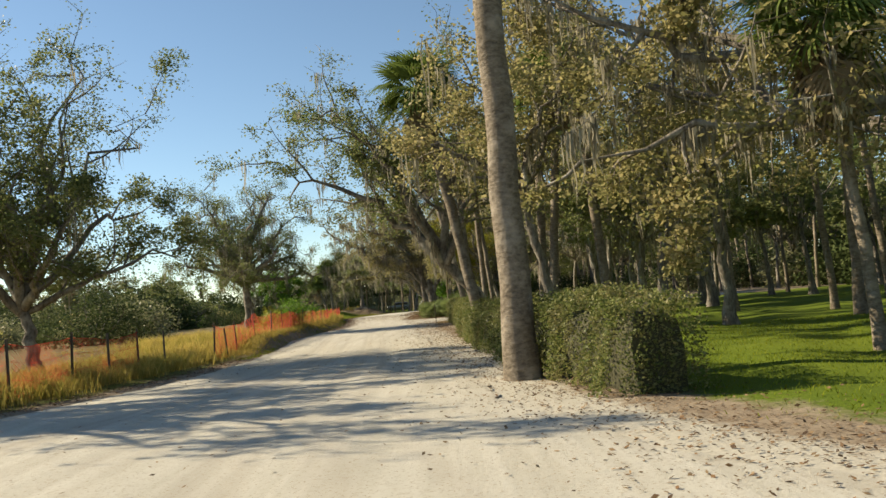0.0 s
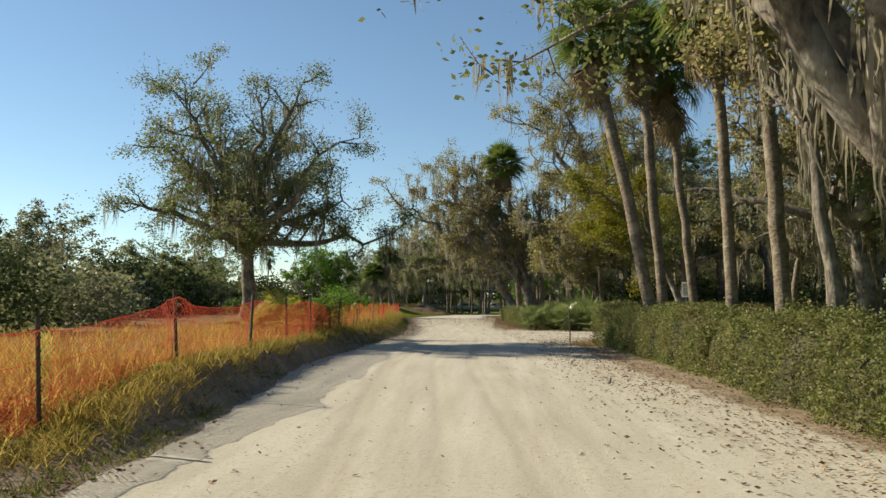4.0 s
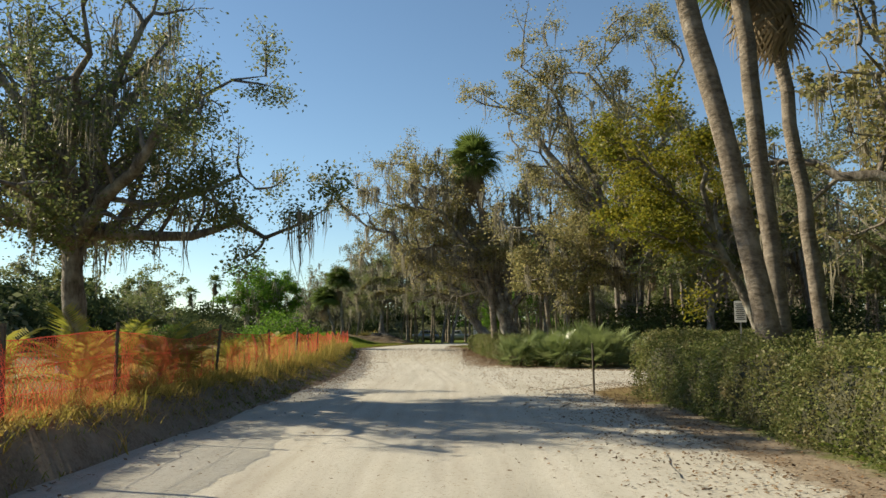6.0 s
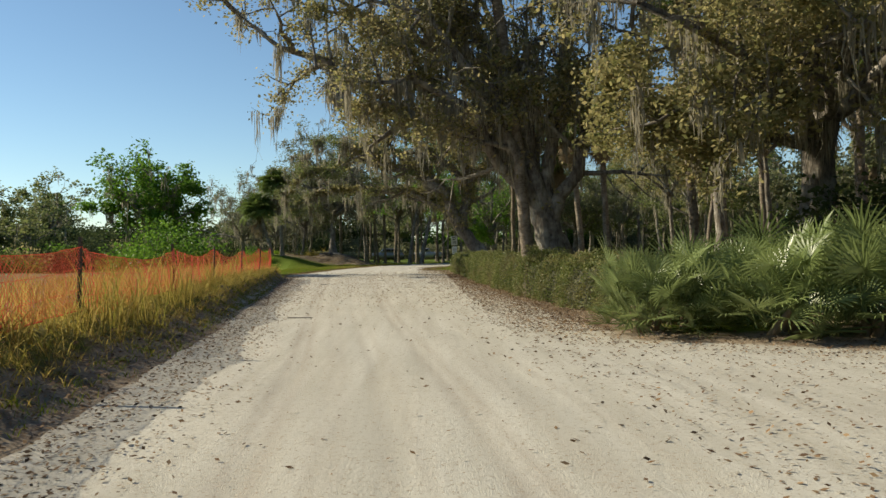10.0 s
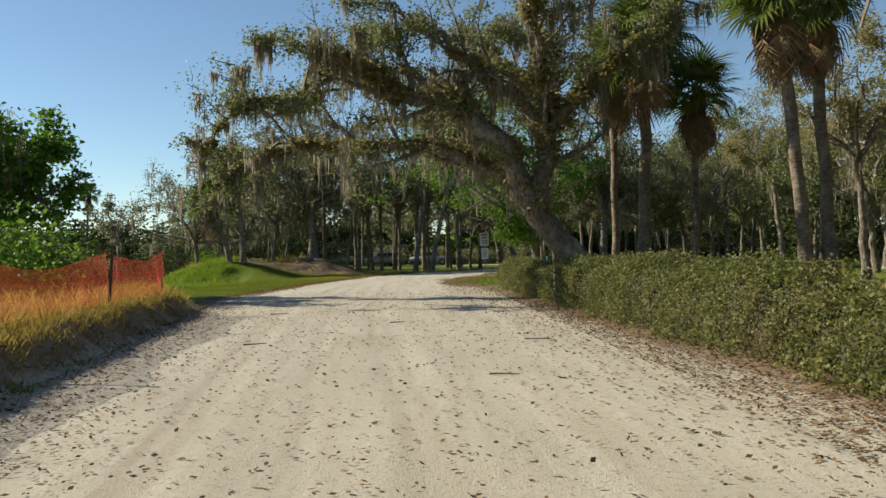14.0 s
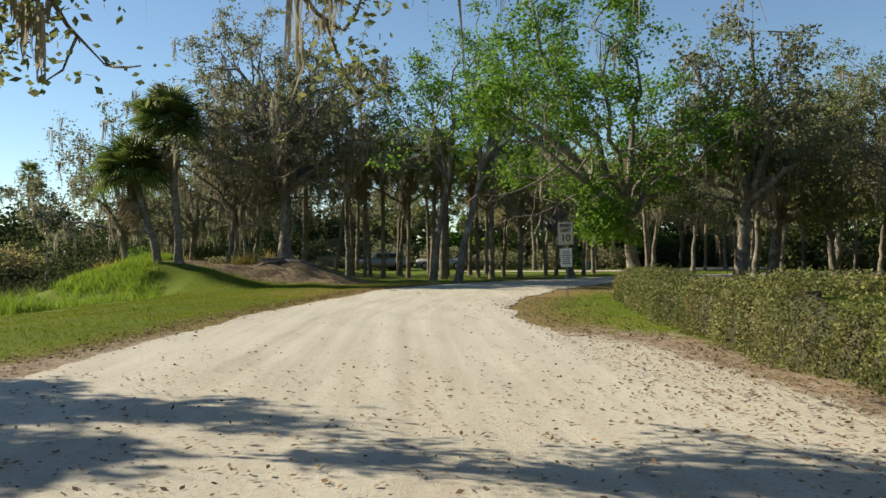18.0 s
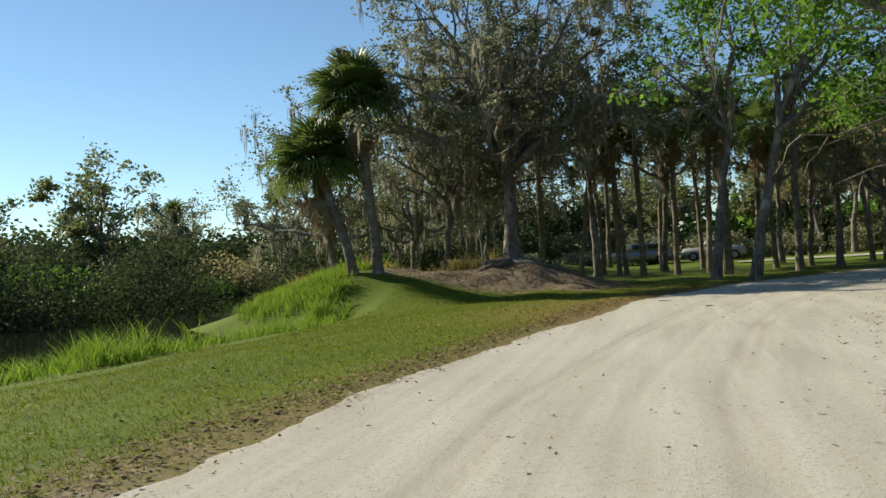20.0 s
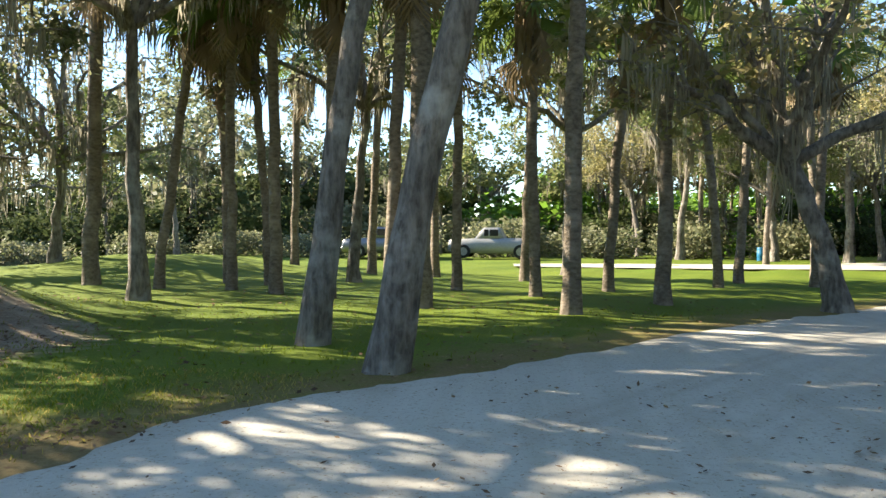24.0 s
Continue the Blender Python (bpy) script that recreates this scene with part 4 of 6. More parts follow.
shaped_tree(-1.1, 90.2, "great leaning live oak with long mossy limbs over the road", OAK_LEAF, 28, [(-1.05, 90.2, -0.1), (-1.75, 90.2, 0.95), (-2.5, 90.2, 1.8), (-2.95, 90.2, 2.5)], 0.42,
            [([(-2.9, 90.2, 2.4), (-3.3, 90.2, 3.4), (-3.8, 90.2, 4.3), (-4.6, 90.1, 4.9), (-5.8, 90, 5.25), (-7.2, 89.9, 5.55), (-8.3, 89.8, 5.5), (-9.8, 89.6, 5.1)], 0.31), ([(-3.0, 90.4, 2.5), (-3.7, 90.8, 3.2), (-4.5, 91.2, 4.0), (-5.2, 91.6, 4.6), (-6.4, 92, 4.6), (-7.9, 92.2, 4.5), (-9.4, 92.4, 4.45), (-11.2, 92.6, 4.3)], 0.23),
             ([(-2.75, 90.2, 2.3), (-2.6, 90.2, 3.6), (-2.4, 90.2, 4.6), (-2.35, 90.2, 6.0), (-2.5, 90.4, 8.6)], 0.27), ([(-2.4, 90.1, 4.2), (-3.9, 90, 5.8), (-5.3, 89.8, 7.0), (-7.4, 89.6, 7.8)], 0.18), ([(-2.4, 90.1, 4.6), (-1.0, 89.4, 6.0), (0.6, 88.8, 7.4)], 0.16),
             ([(-2.4, 90.1, 5.0), (-3.2, 88, 6.8), (-4.4, 86.4, 8.2)], 0.16), ([(-2.4, 90.2, 5.2), (-3.4, 92.4, 6.8), (-4.2, 94.4, 8.0)], 0.16), ([(-4.4, 90.2, 4.8), (-5.6, 91.2, 6.0), (-7.2, 91.8, 6.8), (-9.4, 92.2, 7.2)], 0.15), ([(-6.4, 90.0, 5.4), (-7.6, 89.0, 6.2), (-9.4, 88.4, 6.6)], 0.12), ([(-3.1, 90.3, 2.9), (-3.9, 90.9, 3.6), (-4.4, 92.0, 4.1), (-5.4, 93.6, 4.6)], 0.12), ([(-3.6, 90.2, 4.0), (-4.2, 91.4, 4.9), (-4.6, 93.0, 5.6), (-5.2, 95.0, 6.2)], 0.13), ([(-2.6, 90.3, 3.4), (-2.2, 91.6, 4.4), (-2.0, 93.4, 5.4)], 0.13),
             ([(-8.6, 89.75, 5.4), (-10.0, 89.5, 5.3), (-11.1, 89.2, 4.4), (-11.7, 89.0, 3.2)], 0.07), ([(-9.0, 92.3, 4.5), (-10.4, 92.6, 4.4), (-11.5, 92.8, 3.7), (-12.1, 93, 2.8)], 0.06)],
            even=1.15, per_tip=24, leaf_size=0.05, puff=0.32, moss=900, moss_length=0.68, moss_width=0.018, strands=15, head=2.8, bare=3.4, subs=10, twigs=6, reach=0.32, sides=9, foot=1.7, fern=38000)
shaped_tree(1.15, 116.1, "broad tree with bright green leaves reaching over the road", GREEN_LEAF, 29, [(1.15, 116.1, -0.1), (1.05, 116.1, 1.4), (0.8, 116.0, 2.8)], 0.27,
            [([(0.8, 116, 2.6), (-1.2, 114.8, 4.6), (-3.6, 113.4, 6.4), (-6.0, 112.2, 7.4)], 0.17), ([(0.8, 116, 2.8), (-0.4, 115.4, 5.2), (-2.2, 114.6, 8.0), (-3.6, 114.0, 10.2)], 0.16), ([(0.8, 116, 2.6), (-1.0, 113.8, 3.8), (-2.6, 112.4, 4.8), (-4.6, 111.4, 5.4)], 0.13),
             ([(0.9, 116, 2.4), (-0.6, 114.6, 2.9), (-1.8, 113.8, 3.2)], 0.09), ([(0.9, 116, 2.2), (0.0, 114.8, 2.6), (-0.9, 113.8, 2.6)], 0.08), ([(0.8, 116, 2.8), (1.0, 115.6, 6.0), (0.6, 115.2, 9.6)], 0.15), ([(0.8, 116, 2.8), (2.4, 115.2, 5.2), (4.4, 114.4, 7.6)], 0.14),
             ([(0.8, 116, 2.6), (2.4, 114.4, 4.2), (3.8, 113.0, 5.4)], 0.12), ([(0.8, 116, 2.8), (2.4, 117.6, 5.2), (3.8, 118.6, 7.6)], 0.12), ([(0.8, 116, 2.8), (-0.8, 118.0, 5.4), (-2.8, 119.4, 7.6)], 0.13), ([(0.8, 116, 2.8), (-0.6, 113.2, 6.2), (-1.4, 111.0, 8.6)], 0.13)],
            per_tip=24, leaf_size=0.085, puff=0.46, moss=50, head=4.2, clear=3.4, subs=7, twigs=6, reach=0.44)
shaped_tree(-5.0, 124.2, "tall leaning hardwood tree with fresh green leaves", GREEN_LEAF, 33, [(-5.0, 124.2, -0.1), (-4.6, 124.2, 2.2), (-3.9, 124.3, 5.0)], 0.19,
            [([(-3.9, 124.3, 4.8), (-3.2, 123.6, 7.6), (-2.8, 122.6, 11.6)], 0.12), ([(-3.9, 124.3, 5), (-2.0, 124.6, 7.4), (0.6, 124.8, 10.4)], 0.11), ([(-3.9, 124.3, 5), (-4.2, 125, 8.4), (-4.2, 125.4, 12.6)], 0.12), ([(-3.9, 124.3, 5), (-1.6, 124.0, 6.2), (0.8, 123.6, 7.0)], 0.1), ([(-3.9, 124.3, 5), (-2.6, 124.2, 8.6), (-1.0, 124.0, 12.4)], 0.11), ([(-4, 124.3, 4.6), (-2.8, 123, 6.0), (-1.4, 121.6, 6.6)], 0.1), ([(-3.9, 124.3, 5), (-2.4, 126, 7.6), (-1.2, 127.2, 9.4)], 0.1)],
            per_tip=14, leaf_size=0.09, puff=0.46, moss=30, subs=8, twigs=6, reach=0.5, foot=1.25)
shaped_tree(-6.1, 125.9, "tall leaning hardwood tree with fresh green leaves", GREEN_LEAF, 34, [(-6.1, 125.9, -0.1), (-5.8, 125.9, 2.4), (-5.3, 125.9, 5.4)], 0.17,
            [([(-5.3, 125.9, 5.2), (-6.0, 125, 7.4), (-6.8, 124.2, 9.6)], 0.11), ([(-5.3, 125.9, 5.4), (-5.0, 126.4, 8.8), (-4.8, 126.8, 12.6)], 0.11), ([(-5.3, 125.9, 5.2), (-6.8, 126.8, 7.2), (-8.0, 127.6, 8.8)], 0.1), ([(-5.3, 125.9, 5.2), (-5.2, 124, 7), (-5.4, 122.4, 8.4)], 0.1)],
            per_tip=12, leaf_size=0.09, puff=0.46, moss=30, subs=7, twigs=6, reach=0.5, foot=1.25)
mound_oak = plain_tree("oak_tree", -13.4, 126.6, "dark live oak with hanging moss on the grassy mound", DULL_LEAF, 30, 13.0, 6.4, 0.31, 0.30, (0.1, 0), 20, low=0.02, per_tip=14, leaf_size=0.085, moss=600, moss_length=0.8, subs=7, twigs=6, foot=1.9)
rng = np.random.default_rng(61)
for k in range(13):
    a, ln = 2 * np.pi * (k + rng.uniform(-0.3, 0.3)) / 13, rng.uniform(0.9, 2.3)
    q = np.linspace(0.15, 1, 9)
    turn = a + 0.5 * rng.normal() * q
    rx, ry = ln * q * np.cos(turn), ln * q * np.sin(turn)
    rz = ground_z(-13.4 + rx, 126.6 + ry) - mound_oak.location.z + 0.03 + 0.22 * np.exp(-q * 7) - 0.10 * q ** 3
    sp = Soup()
    sp.add(*tube(np.stack([rx, ry, rz], 1), 0.12 * (1.05 - q) * rng.uniform(0.7, 1.3) + 0.015, 7, 0.08, rng))
    put("root", sp.mesh("root", OAK_BARK, True), mound_oak)
plain_tree("tree", 6.3, 62.9, "dark green leafy tree behind the side road's hedge", OAK_LEAF, 35, 9.4, 3.8, 0.2, 0.34, (0.2, 0), 10, per_tip=18, leaf_size=0.075, moss=30, subs=7, twigs=6)
plain_tree("oak_tree", 9.4, 48.2, "large live oak with dark limbs and long hanging moss", BROWN_LEAF, 36, 12.0, 6.4, 0.36, 0.34, (-0.6, 0), 12, low=0.02, per_tip=11, leaf_size=0.085, moss=420, moss_length=0.9, subs=8, twigs=6, reach=0.42)
for k, (x, y, h, sp) in enumerate([(4.9, 115.6, 10.5, 3.8), (8.6, 121.0, 9.0, 4.0)]):
    plain_tree("oak_tree", x, y, "dark live oak with dense crown on the lawn", OAK_LEAF if k % 2 else DULL_LEAF, 80 + k, h, sp, 0.26, 0.34, (0.3, 0), 11, low=0.02, per_tip=13, leaf_size=0.10, puff=0.5, moss=110, moss_length=0.8, subs=6, twigs=6, split=False)
for k, (x, y, h, sp) in enumerate([(-21.0, 137.5, 10.0, 5.0), (-17.4, 140.0, 11.0, 5.4), (-24.5, 146.0, 10.5, 5.5), (-22.8, 131.4, 9.5, 4.6)]):
    plain_tree("oak_tree", x, y, "mossy live oak beyond the mound", DULL_LEAF if k % 2 else OAK_LEAF, 85 + k, h, sp, 0.17, 0.3, (0.4 - 0.2 * k, 0), 10, low=-0.05, per_tip=8, leaf_size=0.095, puff=0.5, moss=200, moss_length=1.0, moss_width=0.022, subs=6, twigs=5, split=False)
plain_tree("oak_tree", -16.6, 128.4, "slim mossy live oak behind the mound", DULL_LEAF, 37, 10.5, 4.6, 0.15, 0.34, (0.4, 0), 12, low=0.0, per_tip=12, leaf_size=0.085, moss=420, moss_length=0.9, subs=7, twigs=6)
plain_tree("tree", -19.8, 95.0, "green leafy tree beyond the end of the fence", GREEN_LEAF, 31, 7.4, 3.6, 0.2, 0.36, (0, 0), 10, per_tip=20, leaf_size=0.11, puff=0.4, moss=120, subs=6, twigs=5)

# ---------------------------------------------------------------- palms by the road
PL = "tall sabal palm with fan fronds and dead leaf skirt"
palm(1.12, 12.3, "tall sabal palm with a thick pale trunk", 41, 9.6, 0.245, (-0.12, 0.1))
palm(6.7, 12.5, "slim sabal palm standing on the lawn", 39, 5.4, 0.1, (-0.3, 0.2))
palm(0.95, 22.6, PL + ", leaning", 42, 7.3, 0.16, (-1.25, 0.3), size=0.98)
palm(3.1, 23.4, "sabal palm with a leaning trunk", 43, 7.6, 0.13, (0.8, 0.0))
palm(1.05, 42.1, PL + ", leaning", 44, 8.6, 0.17, (-1.6, 0.2), size=0.98)
palm(1.5, 43.0, PL, 45, 8.9, 0.15, (-0.55, 0.4), size=0.98)
palm(2.6, 44.0, PL, 46, 8.1, 0.13, (-0.7, 0.3), size=1.1)
palm(1.9, 37.6, PL, 47, 8.0, 0.13, (-0.3, 0.1))
palm(3.6, 39.6, PL, 48, 8.6, 0.19, (-0.3, 0.3))
palm(-1.85, 71.7, "sabal palm rising out of the oaks' crowns", 49, 10.3, 0.17, (-1.1, 0.3), 46, 50, 1.1)
palm(0.15, 93.6, PL, 50, 7.0, 0.12, (0.05, 0.1), size=1.1)
palm(0.4, 91.4, PL, 51, 7.2, 0.17, (0.2, 0.0), 38, 18, 1.25)
palm(2.35, 92.9, PL, 52, 6.0, 0.12, (0.25, 0.1))
palm(2.4, 86.0, PL, 53, 6.8, 0.14, (-0.5, 0.1))
palm(4.0, 88.0, PL, 54, 7.2, 0.15, (-0.2, 0.2))
palm(-18.45, 122.8, "short leaning sabal palm on the grassy mound", 55, 3.9, 0.18, (-1.1, 0.0), 64, 6, 1.3)
palm(-17.5, 122.8, "sabal palm on the grassy mound by the water", 56, 6.1, 0.18, (-0.5, 0.1), 70, 12, 1.3)
# the stand of trunks inside the bend
rng = np.random.default_rng(5)
STAND = [(-13.5, 134.8, 0.17, 0.1, 8), (-11.6, 134.2, 0.11, 0.9, 6.5), (-10.7, 136.2, 0.11, -0.3, 6.2), (-9.85, 133.9, 0.11, 0.0, 6.6), (-8.75, 133.6, 0.13, -0.05, 7), (-9.6, 136.0, 0.11, -0.5, 6.4), (-7.3, 132.2, 0.12, 0.1, 6.6),
         (-6.0, 131.5, 0.12, 0.3, 6.8), (-5.4, 130.8, 0.2, 0.1, 7), (-4.95, 134.7, 0.11, 0.0, 6.4), (-3.25, 132.9, 0.11, -0.2, 6), (-2.82, 129.5, 0.14, 0.05, 7.6),
         (-1.5, 135.3, 0.12, 0.4, 6), (-0.95, 131.8, 0.14, 0.1, 6.4), (1.4, 137.0, 0.11, -0.5, 6), (2.4, 138.8, 0.12, 0.4, 6), (-3.3, 138.5, 0.14, 0.2, 7), (-8.0, 141.5, 0.13, 0.3, 7), (-5.9, 140.4, 0.12, -0.2, 6.6),
         (-10.9, 143.2, 0.13, 0.2, 7), (3.9, 137.5, 0.12, 0.3, 6), (5.6, 142.0, 0.13, -0.4, 7), (-20.3, 147, 0.14, 0.5, 5.5)]
for k, (x, y, r, lx, h) in enumerate(STAND):
    palm(x, y, "sabal palm with a slim trunk on the lawn", 60 + k, h, r, (lx, rng.uniform(-0.3, 0.3)), 18, 5, 1.1, "palms inside the bend", y < 133)
plain_tree("oak_tree", 1.75, 130.8, "live oak with a leaning trunk and long moss", BROWN_LEAF, 90, 8.0, 4.2, 0.2, 0.34, (-0.8, 0.2), 9, per_tip=8, leaf_size=0.085, moss=150, moss_length=0.8, subs=6, twigs=5)
for k, (x, y, h) in enumerate([(-7.8, 137.6, 9.5), (-2.0, 141.2, 9.0), (-10.6, 131.0, 10.5)]):
    plain_tree("oak_tree", x, y, "slim live oak among the palms, with hanging moss", OAK_LEAF if k % 2 else DULL_LEAF, 92 + k, h, 4.2, 0.15, 0.5, (0.3 - 0.2 * k, 0), 9, per_tip=8, leaf_size=0.10, moss=130, moss_length=0.8, subs=6, twigs=5, split=False)

# ---------------------------------------------------------------- woods: a few grown trees, copied
WOODS = "woodland trees behind the hedge"
KINDS, FAR = [], []
for k in range(5):
    KINDS.append(plain_tree("oak_tree", 0, 0, "slim woodland live oak with dull leaves and hanging moss", (DULL_LEAF, BROWN_LEAF, OAK_LEAF, BROWN_LEAF, OAK_LEAF)[k], 100 + k, (9.6, 11.0, 8.8, 10.4, 11.6)[k], 4.2, 0.17, (0.4, 0.45, 0.36, 0.42, 0.48)[k],
                            ((0.5, -0.4, 0.2, 0.8, -0.2)[k], 0.2), 8, z=0, per_tip=27, leaf_size=0.07, puff=0.44, moss=80, strands=9, moss_width=0.024, moss_length=1.0, subs=5, twigs=5, sides=4, bare_twigs=False, group=WOODS, split=False))
for k in range(2):
    FAR.append(plain_tree("oak_tree", 0, 0, "distant woodland oak with dull leaves and moss", (DULL_LEAF, OAK_LEAF)[k], 110 + k, (10.0, 9.0)[k], 4.2, 0.16, 0.4, (0.3, 0.2), 7, z=0, per_tip=19, leaf_size=0.16, puff=0.6, moss=30, strands=7, moss_width=0.04, moss_length=1.3, subs=4, twigs=3, sides=4, bare_twigs=False, group=WOODS, split=False))
PALMS = [palm(0, 0, "slim woodland sabal palm", 120 + k, (7.4, 8.4, 6.8)[k], 0.13, ((0.4, -0.5, 0.9)[k], 0.2), 18, 10, group="woodland palms", near=False, z=0) for k in range(3)]
rng = np.random.default_rng(8)
spots = []
for _ in range(9000):
    x, y = rng.uniform(2.6, 46), rng.uniform(-6, 178)
    if float(road_distance(np.array([x]), np.array([y]))[0]) < 2.4 or (x < 9 and 112 < y < 152) or (x < 12 and 98 < y < 128) or (x < 8 and 38 < y < 54) or (x < 8 and 80 < y < 100) or (x < 7.5 and 59 < y < 71) or (y < 19 and x < 11):
        continue
    if any((x - a) ** 2 + (y - b) ** 2 < (3.1 if x < 13 else 4.6) ** 2 for a, b in spots):
        continue
    spots.append((x, y))
    if len(spots) >= 235:
        break
used = set()
for k, (x, y) in enumerate(spots):
    if rng.random() < 0.36:
        src = PALMS[k % 3]
    else:
        src = KINDS[int(rng.integers(0, 5))] if x < 15 else FAR[k % 2]
    m = pose(x, y, float(ground_z(x, y)) - 0.05, 0, 0, rng.uniform(0, 360))
    if src not in used:
        used.add(src)
        src.matrix_basis = m
    else:
        copy_thing(src, m).scale = (rng.uniform(0.85, 1.15),) * 3

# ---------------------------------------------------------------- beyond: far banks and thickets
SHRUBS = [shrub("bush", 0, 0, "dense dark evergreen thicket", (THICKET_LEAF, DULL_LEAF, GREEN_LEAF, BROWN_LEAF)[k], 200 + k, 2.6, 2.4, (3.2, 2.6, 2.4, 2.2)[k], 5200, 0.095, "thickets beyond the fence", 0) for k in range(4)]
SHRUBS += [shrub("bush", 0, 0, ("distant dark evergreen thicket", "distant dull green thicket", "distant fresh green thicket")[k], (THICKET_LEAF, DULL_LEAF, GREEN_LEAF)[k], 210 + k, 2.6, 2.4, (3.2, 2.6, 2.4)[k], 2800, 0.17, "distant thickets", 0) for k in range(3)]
used = set()
places = [(-18.2, 41.5, 0.6, 0), (-19.5, 49, 0.6, 1), (-17, 88.5, 0.62, 2), (-19, 91.5, 0.7, 2), (-37, 128, 1.2, 0), (-35, 134.5, 1.2, 0), (-23.5, 137, 0.7, 2), (-28, 141, 1.3, 0)]
for _ in range(64):
    y = rng.uniform(14, 96)
    places.append((rng.uniform(-52, -20) - 0.05 * y, y, 1.0, (0, 0, 1, 2, 3)[int(rng.integers(0, 5))]))
for y in np.arange(92, 190, 3.2):
    places.append((rng.uniform(-47, -42) - 0.12 * (y - 92), y, 1.5, 4))
    places.append((rng.uniform(-40, -37) - 0.1 * (y - 92), y, rng.uniform(0.8, 1.5), (0, 1, 0, 3, 2)[int(rng.integers(0, 5))]))
for x in np.arange(-120, -16, 5.0):
    places.append((x, 190 + 0.25 * x + rng.uniform(-6, 6), 2.2, 4))
for x in np.arange(-34, 16, 5.0):
    places.append((x, 160 + rng.uniform(-3, 3), 0.8, 5))
for x in np.arange(-30, 60, 4.5):
    places.append((x, 182 + rng.uniform(-5, 5), 2.4, 4 + int(rng.integers(0, 3))))
for x in np.arange(-36, 40, 4.0):
    places.append((x, 172 + rng.uniform(-3, 3), 1.3, 4 + int(rng.integers(0, 3))))
for y in np.arange(-10, 178, 5.0):
    places.append((47 + rng.uniform(-3, 3), y, 1.4, 4 + int(rng.integers(0, 2))))
for y in np.arange(-8, 178, 4.0):
    places.append((32 + rng.uniform(-2, 2), y, 1.35, 4 + int(rng.integers(0, 2))))
for y in np.arange(48, 142, 5.0):
    places.append((-60 + rng.uniform(-5, 5), y, 2.3, 4 + int(rng.integers(0, 2))))
for y in np.arange(18, 52, 4.0):
    places.append((-44 + rng.uniform(-5, 5), y + 12, 1.7, 4 + int(rng.integers(0, 2))))
for x, y, s in [(3.7, 64.3, 0.75), (5.4, 65.2, 0.9), (7.2, 66.2, 0.95), (9.4, 67.2, 1.0), (11.6, 68.2, 1.05), (14.0, 69.6, 1.1), (4.6, 66.8, 0.9)]:
    places.append((x, y, s, 0))
for k in range(14):
    places.append((-27 - 10 * rng.random(), 64 + 2.4 * k, 1.15, (0, 5, 1, 4)[k % 4]))
for x, y, s, kind in places:
    src = SHRUBS[kind if kind is not None else int(rng.integers(0, 4))]
    m = pose(x, y, float(ground_z(x, y)) - 0.1, 0, 0, rng.uniform(0, 360))
    if src not in used:
        used.add(src)
        src.matrix_basis = m
    else:
        copy_thing(src, m).scale = (s * rng.uniform(0.8, 1.3), s * rng.uniform(0.8, 1.3), s * rng.uniform(0.7, 1.2))
for x, y, s in [(-38, 156, 1.0), (-26, 172, 1.2), (-19, 176, 1.2), (6, 174, 1.2), (14, 172, 1.2), (20, 176, 1.2), (-5, 178, 1.2), (-50, 150, 1.35), (-60, 172, 1.1), (-44, 130, 0.9), (-36, 96, 0.9), (-47, 108, 0.8), (-33, 70, 0.8), (-40, 52, 0.7), (-52, 60, 0.9), (-28, 60, 0.6), (-70, 190, 1.2), (-30, 168, 1.0), (-22, 160, 1.0), (-8, 168, 0.9), (4, 167, 0.9), (10, 168, 0.9), (-11, 174, 1.0), (1, 174, 1.0)]:
    copy_thing(FAR[int(rng.integers(0, 2))], pose(x, y, float(ground_z(x, y)) - 0.1, 0, 0, rng.uniform(0, 360))).scale = (s,) * 3
for k in range(30):
    x, y = rng.uniform(-62, -27), rng.uniform(58, 122)
    s = (0.62 + 0.006 * (-27 - x)) * rng.uniform(0.8, 1.15)
    if x > -44 and y > 98:
        x -= 16
    copy_thing(FAR[k % 2], pose(x, y, float(ground_z(x, y)) - 0.1, 0, 0, rng.uniform(0, 360))).scale = (1.25 * s, 1.25 * s, s)
for x, y in [(-61, 174), (-51, 180), (-55, 183)]:
    copy_thing(PALMS[int(rng.integers(0, 3))], pose(x, y, 0, 0, 0, rng.uniform(0, 360))).scale = (1.25,) * 3

# ---------------------------------------------------------------- orange safety fence
def post_mesh(height, r=0.022):
    """A steel fence post: a U-shaped bar with a row of studs."""
    bm = bmesh.new()
    for x0, x1, y0, y1 in ((-r, r, -0.004, 0.004), (-r, -r + 0.008, 0, r * 1.4), (r - 0.008, r, 0, r * 1.4)):
        b = bmesh.ops.create_cube(bm, size=1)["verts"]
        bmesh.ops.scale(bm, vec=(x1 - x0, y1 - y0, height + 0.3), verts=b)
        bmesh.ops.translate(bm, vec=((x0 + x1) / 2, (y0 + y1) / 2, height / 2 - 0.15), verts=b)
    for k in range(int(height / 0.12)):
        b = bmesh.ops.create_cube(bm, size=1)["verts"]
        bmesh.ops.scale(bm, vec=(0.012, 0.014, 0.02), verts=b)
        bmesh.ops.translate(bm, vec=(0, -0.008, 0.1 + 0.12 * k), verts=b)
    me = bpy.data.meshes.new("post")
    bm.to_mesh(me)
    bm.free()
    me.materials.append(RUST_STEEL)
    return me


